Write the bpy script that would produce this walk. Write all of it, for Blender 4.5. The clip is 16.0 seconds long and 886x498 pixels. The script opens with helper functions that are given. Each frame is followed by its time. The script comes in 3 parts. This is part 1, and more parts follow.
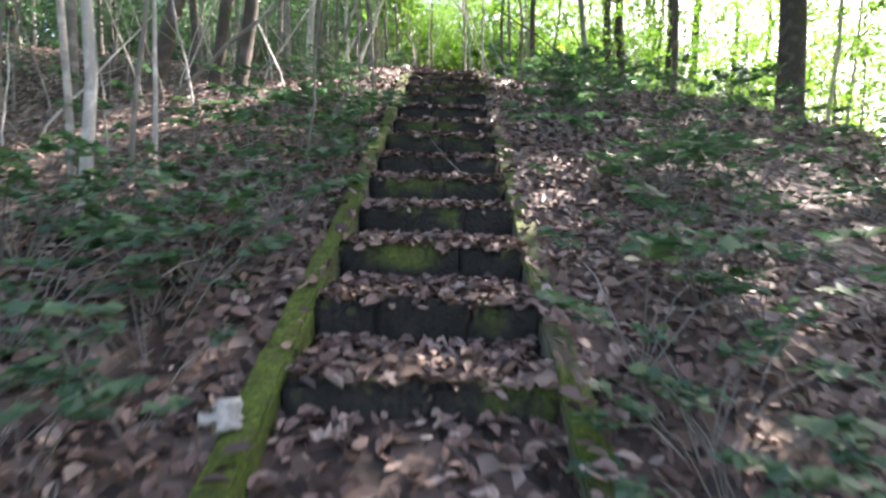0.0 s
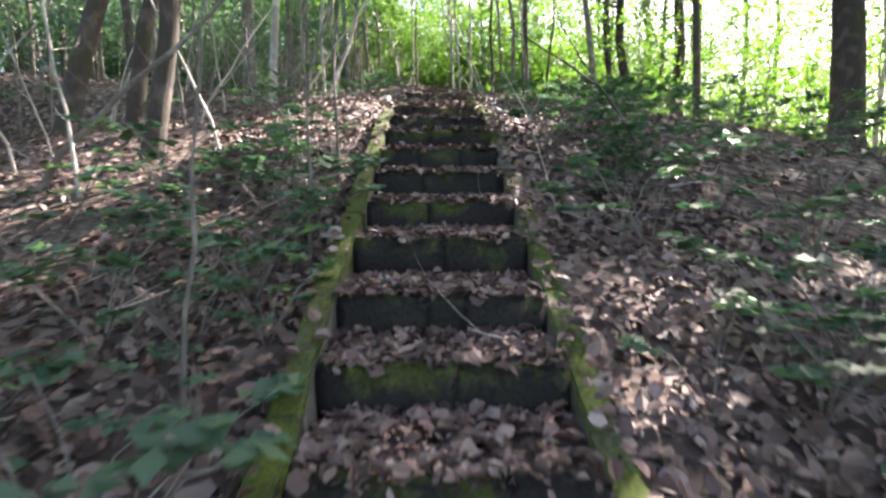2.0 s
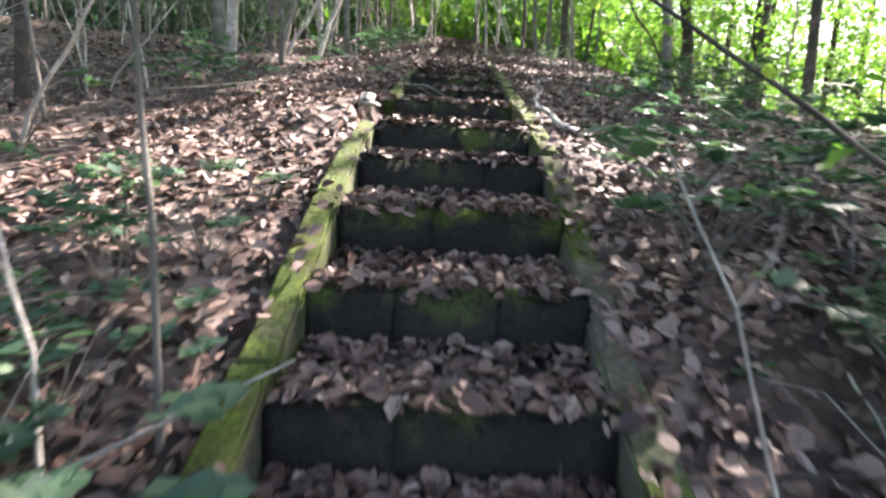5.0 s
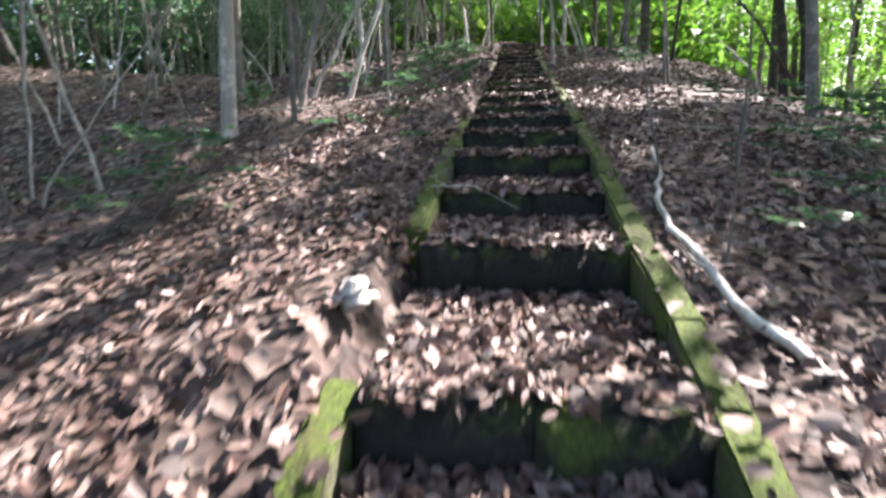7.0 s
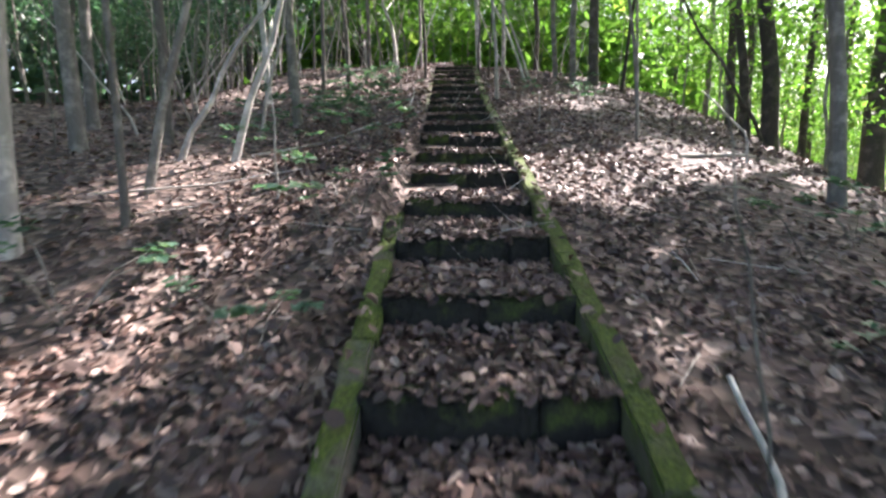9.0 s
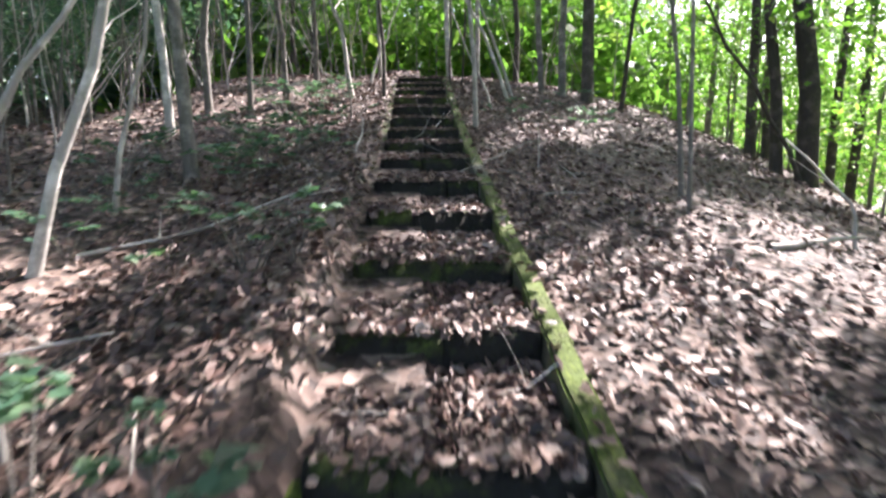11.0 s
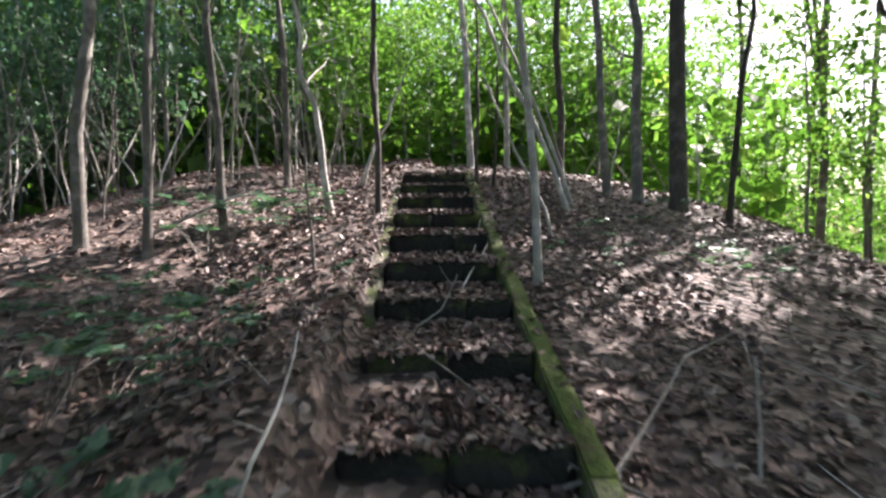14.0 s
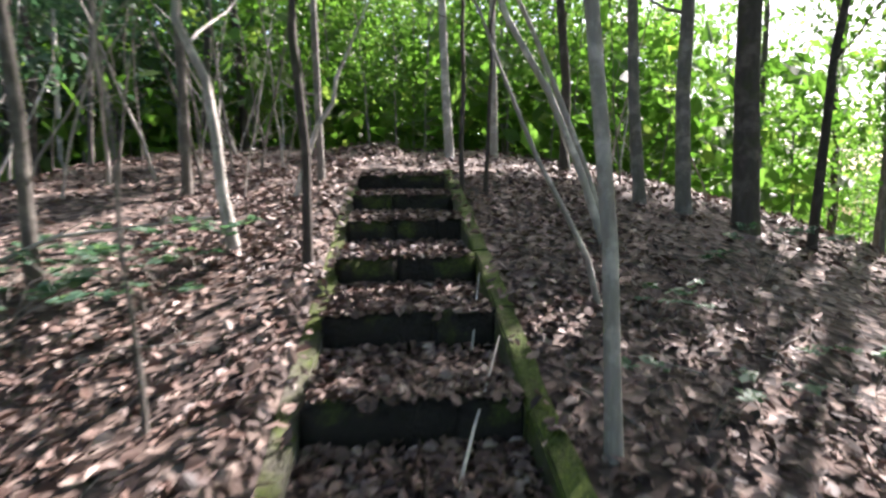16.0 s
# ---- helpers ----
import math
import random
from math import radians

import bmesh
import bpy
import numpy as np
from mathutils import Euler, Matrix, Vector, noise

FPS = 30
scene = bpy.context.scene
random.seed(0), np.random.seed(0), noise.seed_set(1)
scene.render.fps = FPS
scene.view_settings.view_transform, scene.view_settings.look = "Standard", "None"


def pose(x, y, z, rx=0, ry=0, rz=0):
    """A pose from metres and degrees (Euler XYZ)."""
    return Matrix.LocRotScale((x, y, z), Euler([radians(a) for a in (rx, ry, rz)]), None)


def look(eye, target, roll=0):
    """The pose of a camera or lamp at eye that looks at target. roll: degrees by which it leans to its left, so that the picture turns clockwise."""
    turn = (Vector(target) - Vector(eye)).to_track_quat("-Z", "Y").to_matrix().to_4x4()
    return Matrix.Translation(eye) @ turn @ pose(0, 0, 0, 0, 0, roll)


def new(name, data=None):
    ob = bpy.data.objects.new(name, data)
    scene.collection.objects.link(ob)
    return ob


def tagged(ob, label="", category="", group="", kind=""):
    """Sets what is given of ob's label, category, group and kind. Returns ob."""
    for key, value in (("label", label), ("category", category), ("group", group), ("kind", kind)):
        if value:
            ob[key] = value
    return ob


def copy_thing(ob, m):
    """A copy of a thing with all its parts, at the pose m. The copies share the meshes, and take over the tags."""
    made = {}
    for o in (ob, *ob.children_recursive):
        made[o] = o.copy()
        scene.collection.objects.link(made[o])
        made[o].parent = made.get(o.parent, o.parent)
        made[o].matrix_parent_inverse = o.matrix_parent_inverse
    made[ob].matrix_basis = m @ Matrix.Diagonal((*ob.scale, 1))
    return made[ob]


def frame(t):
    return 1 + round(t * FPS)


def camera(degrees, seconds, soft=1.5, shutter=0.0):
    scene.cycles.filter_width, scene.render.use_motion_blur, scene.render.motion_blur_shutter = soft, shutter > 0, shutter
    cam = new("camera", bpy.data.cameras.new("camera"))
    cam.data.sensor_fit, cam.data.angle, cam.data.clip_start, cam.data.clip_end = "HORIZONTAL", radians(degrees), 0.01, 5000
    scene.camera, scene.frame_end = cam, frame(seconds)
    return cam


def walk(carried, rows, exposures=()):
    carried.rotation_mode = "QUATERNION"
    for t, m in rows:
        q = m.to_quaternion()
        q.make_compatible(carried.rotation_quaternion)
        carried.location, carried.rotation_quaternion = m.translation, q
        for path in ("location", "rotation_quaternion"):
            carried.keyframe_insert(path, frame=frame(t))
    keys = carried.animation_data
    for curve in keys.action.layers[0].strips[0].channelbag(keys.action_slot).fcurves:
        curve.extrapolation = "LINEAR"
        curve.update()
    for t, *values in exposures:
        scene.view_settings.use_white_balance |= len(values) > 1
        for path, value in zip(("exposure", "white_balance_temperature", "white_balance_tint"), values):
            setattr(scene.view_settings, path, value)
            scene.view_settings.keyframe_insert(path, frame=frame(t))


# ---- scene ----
# ---- camera ----
EXPOSURE = 2.35
SKY = 0.09
cam = camera(78.1, 16.0, soft=2.5, shutter=0.6)
PATH = [
    (0.0, pose(0.071, -0.666, 0.795, 86.44, -1.44, 0.36)),
    (0.5, pose(0.055, -0.190, 0.992, 85.81, 0.08, 0.02)),
    (1.0, pose(0.030, 0.318, 1.187, 84.64, -0.41, -0.81)),
    (1.5, pose(-0.005, 0.813, 1.415, 86.19, 0.73, -0.36)),
    (2.0, pose(-0.036, 1.235, 1.622, 86.84, 0.01, -0.89)),
    (2.5, pose(-0.011, 1.659, 1.797, 85.68, -1.61, -0.68)),
    (3.0, pose(-0.041, 2.142, 1.951, 84.14, -0.19, -0.81)),
    (3.5, pose(-0.007, 2.621, 2.096, 84.26, -0.60, -1.54)),
    (4.0, pose(-0.031, 3.076, 2.317, 83.63, 0.18, -0.88)),
    (4.5, pose(-0.008, 3.517, 2.473, 82.55, -1.56, -0.76)),
    (6.8, pose(-0.017, 5.980, 3.472, 78.92, -0.34, 7.55)),
    (7.0, pose(-0.035, 6.172, 3.579, 80.58, 0.87, 7.47)),
    (7.5, pose(-0.040, 6.682, 3.851, 81.18, 0.21, 2.89)),
    (8.0, pose(-0.141, 7.148, 4.115, 80.59, 1.10, 1.03)),
    (8.2, pose(-0.159, 7.360, 4.197, 81.23, 0.78, 1.27)),
    (10.5, pose(-0.111, 10.275, 5.006, 79.38, 0.18, -1.98)),
    (11.0, pose(-0.101, 10.919, 5.198, 80.42, 0.27, -2.73)),
    (11.5, pose(-0.111, 11.644, 5.332, 82.58, -0.30, -2.45)),
    (12.0, pose(-0.087, 12.384, 5.510, 82.69, -0.19, -2.25)),
    (12.5, pose(-0.055, 13.040, 5.686, 86.70, -0.97, -2.36)),
    (13.0, pose(-0.066, 13.663, 5.843, 88.83, 0.44, -1.83)),
    (13.5, pose(-0.078, 14.265, 5.990, 88.27, -0.42, -1.92)),
    (14.0, pose(-0.116, 14.854, 6.101, 87.72, 0.47, -1.64)),
    (14.5, pose(-0.176, 15.465, 6.241, 87.83, 0.73, -1.54)),
    (15.0, pose(-0.169, 16.099, 6.378, 86.57, 1.21, -0.47)),
    (15.5, pose(-0.160, 16.708, 6.513, 85.99, 0.27, -2.01)),
    (16.0, pose(-0.057, 17.287, 6.683, 84.59, 0.56, -4.75)),
]
walk(cam, PATH, exposures=[(t, EXPOSURE + d, k, 23.0) for t, d, k in ((0.0, 0.55, 6850), (2.0, 0.4, 6850), (4.5, 0.5, 6750), (7.0, 0.1, 6300), (8.2, 0.12, 6350), (10.5, 0.2, 6250), (12.0, 0.05, 6300), (13.0, -0.3, 6350), (16.0, -0.2, 6350))])

# nosing of each step: distance up the slope and height
STEP_Y = [1.200, 1.695, 2.229, 2.796, 3.317, 3.764, 4.339, 4.906, 5.427, 5.854, 6.374, 6.960, 7.584, 8.693, 9.467, 10.242, 11.008, 11.791, 12.596, 13.429, 14.261, 15.197, 16.102, 17.052, 17.927, 18.782, 19.585, 20.336, 21.141, 21.955, 22.763, 23.572]
STEP_Z = [0.200, 0.411, 0.625, 0.840, 1.055, 1.263, 1.517, 1.743, 1.979, 2.211, 2.450, 2.670, 2.904, 3.171, 3.378, 3.595, 3.786, 3.980, 4.158, 4.362, 4.557, 4.765, 4.978, 5.177, 5.376, 5.571, 5.798, 6.031, 6.265, 6.499, 6.714, 6.942]

# ---- world, sun ----
SUN_FROM = Vector((6.0, 6.0, 8.5))
world = bpy.data.worlds.new("sky")
scene.world = world
world.use_nodes = True
wn = world.node_tree
sky = wn.nodes.new("ShaderNodeTexSky")
sky.sky_type = "NISHITA"
sky.sun_disc = False
sky.sun_elevation = math.atan2(SUN_FROM.z, math.hypot(SUN_FROM.x, SUN_FROM.y))
sky.sun_rotation = math.atan2(SUN_FROM.x, SUN_FROM.y)
sky.dust_density = 3.0
wn.links.new(sky.outputs[0], wn.nodes["Background"].inputs[0])
wn.nodes["Background"].inputs[1].default_value = SKY
sun = new("sun", bpy.data.lights.new("sun", "SUN"))
sun.data.energy, sun.data.angle, sun.data.color = 5.0, radians(0.5), (1.0, 0.95, 0.86)
sun.matrix_world = look(SUN_FROM * 5, (0, 0, 0))


# ---- materials ----
def material(name):
    m = bpy.data.materials.new(name)
    m.use_nodes = True
    return m, m.node_tree.nodes, m.node_tree.links, m.node_tree.nodes["Principled BSDF"]


def ramp(nodes, links, source, stops):
    r = nodes.new("ShaderNodeValToRGB")
    els = r.color_ramp.elements
    while len(els) < len(stops):
        els.new(0.5)
    for e, (p, c) in zip(els, stops):
        e.position, e.color = p, (*c, 1) if len(c) == 3 else c
    links.new(source, r.inputs[0])
    return r.outputs[0]


def noise_node(nodes, links, scale, detail=4.0, coord=None, rough=0.6):
    n = nodes.new("ShaderNodeTexNoise")
    n.inputs["Scale"].default_value, n.inputs["Detail"].default_value, n.inputs["Roughness"].default_value = scale, detail, rough
    if coord is not None:
        links.new(coord, n.inputs["Vector"])
    return n.outputs["Fac"]


def mixed(nodes, links, fac, a, b, blend="MIX"):
    m = nodes.new("ShaderNodeMix")
    m.data_type, m.blend_type = "RGBA", blend
    for sock, v in ((m.inputs[0], fac), (m.inputs[6], a), (m.inputs[7], b)):
        if hasattr(v, "is_output"):
            links.new(v, sock)
        else:
            sock.default_value = v if isinstance(v, float) else (*v, 1)
    return m.outputs[2]


def arith(nodes, links, op, a, b):
    m = nodes.new("ShaderNodeMath")
    m.operation, m.use_clamp = op, op != "SUBTRACT"
    for sock, v in zip(m.inputs, (a, b)):
        if hasattr(v, "is_output"):
            links.new(v, sock)
        else:
            sock.default_value = v
    return m.outputs[0]


def bumped(nodes, links, bsdf, height, strength, distance):
    b = nodes.new("ShaderNodeBump")
    b.inputs["Strength"].default_value, b.inputs["Distance"].default_value = strength, distance
    links.new(height, b.inputs["Height"])
    links.new(b.outputs[0], bsdf.inputs["Normal"])


def world_place(nodes):
    return nodes.new("ShaderNodeNewGeometry").outputs["Position"]


def humus_material():
    m, n, l, b = material("forest_floor")
    pos = world_place(n)
    v = n.new("ShaderNodeTexVoronoi")
    v.inputs["Scale"].default_value = 13.0
    l.new(pos, v.inputs["Vector"])
    sep = n.new("ShaderNodeSeparateColor")
    l.new(v.outputs["Color"], sep.inputs[0])
    leaf = ramp(n, l, sep.outputs[0], [(0.0, (0.025, 0.017, 0.014)), (0.45, (0.085, 0.056, 0.045)), (0.8, (0.19, 0.135, 0.11)), (1.0, (0.32, 0.26, 0.225))])
    big = ramp(n, l, noise_node(n, l, 0.9, 5, pos), [(0.35, (0.45, 0.40, 0.36)), (0.65, (1, 1, 1))])
    l.new(mixed(n, l, 1.0, leaf, big, "MULTIPLY"), b.inputs["Base Color"])
    b.inputs["Roughness"].default_value = 0.85
    bumped(n, l, b, v.outputs["Distance"], 0.9, 0.03)
    return m


def litter_material():
    m, n, l, b = material("dead_leaves")
    g = n.new("ShaderNodeNewGeometry")
    col = ramp(n, l, g.outputs["Random Per Island"], [(0.0, (0.045, 0.03, 0.026)), (0.3, (0.14, 0.088, 0.07)), (0.6, (0.25, 0.165, 0.135)), (0.85, (0.32, 0.228, 0.185)), (1.0, (0.46, 0.38, 0.33))])
    tint = ramp(n, l, noise_node(n, l, 1.3, 4, g.outputs["Position"]), [(0.3, (0.62, 0.56, 0.55)), (0.7, (1.0, 1.0, 1.0))])
    vein = ramp(n, l, noise_node(n, l, 70, 3, g.outputs["Position"]), [(0.3, (0.75, 0.72, 0.70)), (0.7, (1, 1, 1))])
    c = mixed(n, l, 1.0, mixed(n, l, 1.0, col, tint, "MULTIPLY"), vein, "MULTIPLY")
    l.new(c, b.inputs["Base Color"])
    b.inputs["Roughness"].default_value = 0.6
    return m


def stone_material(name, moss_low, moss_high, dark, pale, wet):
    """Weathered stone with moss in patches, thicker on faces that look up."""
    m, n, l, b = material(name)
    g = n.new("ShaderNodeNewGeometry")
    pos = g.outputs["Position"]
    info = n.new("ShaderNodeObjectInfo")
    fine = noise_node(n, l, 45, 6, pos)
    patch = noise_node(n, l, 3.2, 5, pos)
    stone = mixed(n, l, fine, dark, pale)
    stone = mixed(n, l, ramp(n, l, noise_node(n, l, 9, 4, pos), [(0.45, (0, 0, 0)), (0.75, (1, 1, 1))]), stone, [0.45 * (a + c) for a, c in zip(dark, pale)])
    moss = ramp(n, l, noise_node(n, l, 60, 5, pos), [(0.25, (0.012, 0.02, 0.004)), (0.55, (0.07, 0.105, 0.009)), (0.8, (0.18, 0.225, 0.024))])
    moss = mixed(n, l, ramp(n, l, noise_node(n, l, 6.5, 4, pos), [(0.50, (0, 0, 0)), (0.74, (1, 1, 1))]), moss, (0.05, 0.045, 0.014))
    sep = n.new("ShaderNodeSeparateXYZ")
    l.new(g.outputs["Normal"], sep.inputs[0])
    up = arith(n, l, "MULTIPLY", sep.outputs[2], 0.22)
    some = arith(n, l, "MULTIPLY", info.outputs["Random"], 0.14)
    amount = arith(n, l, "ADD", arith(n, l, "ADD", patch, up), some)
    grain = arith(n, l, "MULTIPLY", fine, 0.12)
    amount = ramp(n, l, arith(n, l, "ADD", amount, grain), [(moss_low, (0, 0, 0)), (moss_high, (1, 1, 1))])
    l.new(mixed(n, l, amount, stone, moss), b.inputs["Base Color"])
    b.inputs["Roughness"].default_value = wet
    bumped(n, l, b, arith(n, l, "ADD", fine, patch), 1.0, 0.035)
    return m


def bark_material(name, dark, pale, moss):
    m, n, l, b = material(name)
    tc = n.new("ShaderNodeTexCoord")
    mp = n.new("ShaderNodeMapping")
    mp.inputs["Scale"].default_value = (1, 1, 0.22)
    l.new(tc.outputs["Object"], mp.inputs["Vector"])
    info = n.new("ShaderNodeObjectInfo")
    streak = noise_node(n, l, 38, 6, mp.outputs[0])
    blotch = noise_node(n, l, 4.5, 5, tc.outputs["Object"])
    col = mixed(n, l, streak, dark, pale)
    lich = ramp(n, l, blotch, [(0.5, (0, 0, 0)), (0.62, (1, 1, 1))])
    col = mixed(n, l, lich, col, [min(1.0, 1.35 * c) for c in pale])
    green = ramp(n, l, noise_node(n, l, 2.6, 5, tc.outputs["Object"]), [(0.62 - moss, (0, 0, 0)), (0.78 - moss, (1, 1, 1))])
    col = mixed(n, l, green, col, (0.06, 0.075, 0.02))
    tone = ramp(n, l, info.outputs["Random"], [(0.0, (0.6, 0.58, 0.56)), (1.0, (1, 1, 1))])
    l.new(mixed(n, l, 1.0, col, tone, "MULTIPLY"), b.inputs["Base Color"])
    b.inputs["Roughness"].default_value = 0.85
    bumped(n, l, b, streak, 0.7, 0.015)
    return m


def leaf_material(name, stops, glow, share):
    """Leaves that let some light through."""
    m, n, l, b = material(name)
    g = n.new("ShaderNodeNewGeometry")
    col = ramp(n, l, g.outputs["Random Per Island"], stops)
    l.new(col, b.inputs["Base Color"])
    b.inputs["Roughness"].default_value = 0.5
    tr = n.new("ShaderNodeBsdfTranslucent")
    l.new(mixed(n, l, 1.0, col, glow, "MULTIPLY"), tr.inputs[0])
    mx = n.new("ShaderNodeMixShader")
    mx.inputs[0].default_value = share
    l.new(b.outputs[0], mx.inputs[1])
    l.new(tr.outputs[0], mx.inputs[2])
    l.new(mx.outputs[0], n["Material Output"].inputs[0])
    return m


HUMUS = humus_material()
LITTER = litter_material()
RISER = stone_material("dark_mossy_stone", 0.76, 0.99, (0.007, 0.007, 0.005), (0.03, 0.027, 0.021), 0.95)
CURB_GREEN = stone_material("moss_covered_kerb", 0.47, 0.72, (0.045, 0.042, 0.025), (0.20, 0.185, 0.13), 0.9)
CURB_BARE = stone_material("weathered_kerb", 0.66, 0.86, (0.03, 0.026, 0.017), (0.26, 0.24, 0.20), 0.9)
PALE_STONE = stone_material("pale_stone", 1.3, 1.5, (0.36, 0.34, 0.30), (0.62, 0.60, 0.55), 0.85)
BARK_DARK = bark_material("dark_bark", (0.035, 0.028, 0.023), (0.12, 0.10, 0.085), 0.08)
BARK_GREY = bark_material("grey_bark", (0.09, 0.08, 0.07), (0.27, 0.25, 0.22), 0.04)
BARK_PALE = bark_material("pale_bark", (0.28, 0.26, 0.23), (0.62, 0.59, 0.54), -0.06)
LEAF = leaf_material("green_leaves", [(0.0, (0.035, 0.075, 0.012)), (0.5, (0.07, 0.13, 0.022)), (0.85, (0.09, 0.155, 0.032)), (1.0, (0.15, 0.18, 0.045))], (2.25, 2.85, 1.75), 0.5)
LEAF_LOW = leaf_material("undergrowth_leaves", [(0.0, (0.03, 0.075, 0.046)), (0.6, (0.06, 0.125, 0.076)), (1.0, (0.10, 0.16, 0.078))], (2.0, 2.3, 1.6), 0.3)


# ---- shapes ----
def mesh_of(name, verts, faces, smooth=False):
    me = bpy.data.meshes.new(name)
    verts = np.asarray(verts, dtype=np.float32)
    faces = np.asarray(faces, dtype=np.int32)
    k = faces.shape[1]
    me.vertices.add(len(verts))
    me.vertices.foreach_set("co", verts.ravel())
    me.loops.add(faces.size)
    me.loops.foreach_set("vertex_index", faces.ravel())
    me.polygons.add(len(faces))
    me.polygons.foreach_set("loop_start", np.arange(0, faces.size, k, dtype=np.int32))
    me.polygons.foreach_set("loop_total", np.full(len(faces), k, dtype=np.int32))
    me.polygons.foreach_set("use_smooth", np.full(len(faces), smooth, dtype=bool))
    me.update(calc_edges=True)
    return me


def part(name, me, mat, parent, label=""):
    ob = new(name, me)
    if mat and not me.materials:
        me.materials.append(mat)
    ob.parent = parent
    if label:
        ob["label"] = label
    return ob


def tube(points, radii, sides=8):
    """A tapered round limb along points, as vertices and quads, closed at the tip."""
    pts = np.asarray(points, float)
    n = len(pts)
    tang = np.gradient(pts, axis=0)
    tang /= np.linalg.norm(tang, axis=1)[:, None] + 1e-9
    ref = np.array([0.0, 1.0, 0.0]) if abs(tang[0][1]) < 0.8 else np.array([1.0, 0.0, 0.0])
    u = np.cross(tang, ref)
    u /= np.linalg.norm(u, axis=1)[:, None] + 1e-9
    w = np.cross(tang, u)
    a = np.linspace(0, 2 * np.pi, sides, endpoint=False)
    v = pts[:, None, :] + np.asarray(radii)[:, None, None] * (np.cos(a)[None, :, None] * u[:, None, :] + np.sin(a)[None, :, None] * w[:, None, :])
    f = []
    for i in range(n - 1):
        for j in range(sides):
            k = (j + 1) % sides
            f.append((i * sides + j, i * sides + k, (i + 1) * sides + k, (i + 1) * sides + j))
    return v.reshape(-1, 3), np.array(f)


def joined(pieces):
    vs, fs, at = [], [], 0
    for v, f in pieces:
        vs.append(v)
        fs.append(np.asarray(f) + at)
        at += len(v)
    return np.concatenate(vs), np.concatenate(fs)


def round_leaves(centres, normals, size, rng, curl=0.3, slim=0.6):
    """Dead leaves with a blunt outline, bent along the midrib and curled at the tip: four triangles each."""
    n = len(centres)
    nz = normals / (np.linalg.norm(normals, axis=1)[:, None] + 1e-9)
    r = rng.normal(size=(n, 3))
    u = r - (r * nz).sum(1)[:, None] * nz
    u /= np.linalg.norm(u, axis=1)[:, None] + 1e-9
    w = np.cross(nz, u)
    s = np.asarray(size)[:, None] * np.ones((n, 1))
    wide = s * slim * 0.5 * rng.uniform(0.5, 1.35, (n, 1))
    up = nz * s * curl * rng.uniform(-0.5, 1.0, (n, 1))
    tip = nz * s * rng.uniform(-0.2, 0.4, (n, 1)) * curl * 1.5
    pts = [centres - u * s * 0.5, centres - u * s * 0.18 + w * wide + up, centres + u * s * 0.22 + w * wide * 0.85 + up + tip * 0.5,
           centres + u * s * 0.5 + tip, centres + u * s * 0.22 - w * wide * 0.85 + up + tip * 0.5, centres - u * s * 0.18 - w * wide + up]
    v = np.stack(pts, 1).reshape(-1, 3)
    i = np.arange(n)[:, None] * 6
    f = np.concatenate([i + np.array(t) for t in ((0, 2, 1), (0, 3, 2), (0, 4, 3), (0, 5, 4))], 0)
    return v, f


def leaves(centres, normals, size, rng, fold=0.25, slim=0.55):
    """Folded leaves: base, two flanks and tip, two triangles each."""
    n = len(centres)
    nz = normals / (np.linalg.norm(normals, axis=1)[:, None] + 1e-9)
    r = rng.normal(size=(n, 3))
    u = r - (r * nz).sum(1)[:, None] * nz
    u /= np.linalg.norm(u, axis=1)[:, None] + 1e-9
    w = np.cross(nz, u)
    s = np.asarray(size)[:, None] * np.ones((n, 1))
    lift = nz * s * fold * rng.uniform(-0.4, 1.0, (n, 1))
    b = centres - u * s * 0.5
    t = centres + u * s * 0.5 + nz * s * rng.uniform(-0.15, 0.25, (n, 1))
    p = centres + w * s * slim * 0.5 + lift - u * s * 0.06
    q = centres - w * s * slim * 0.5 + lift - u * s * 0.06
    v = np.stack([b, p, t, q], 1).reshape(-1, 3)
    i = np.arange(n)[:, None] * 4
    f = np.concatenate([i + np.array([0, 2, 1]), i + np.array([0, 3, 2])], 0)
    return v, f


# ---- the lie of the land ----
HALF = 0.49
SY, SZ = np.array(STEP_Y), np.array(STEP_Z)


def smooth(a, b, x):
    t = np.clip((x - a) / (b - a), 0, 1)
    return t * t * (3 - 2 * t)


def slope_line(y):
    y = np.asarray(y, float)
    u = np.clip(y - SY[-1], 0, 12)
    v = np.interp(y, SY, SZ) + 0.2 * u - 0.2 * u * u / 24
    return v + np.where(y < SY[0], np.maximum(y - SY[0], -40) * 0.40, 0)


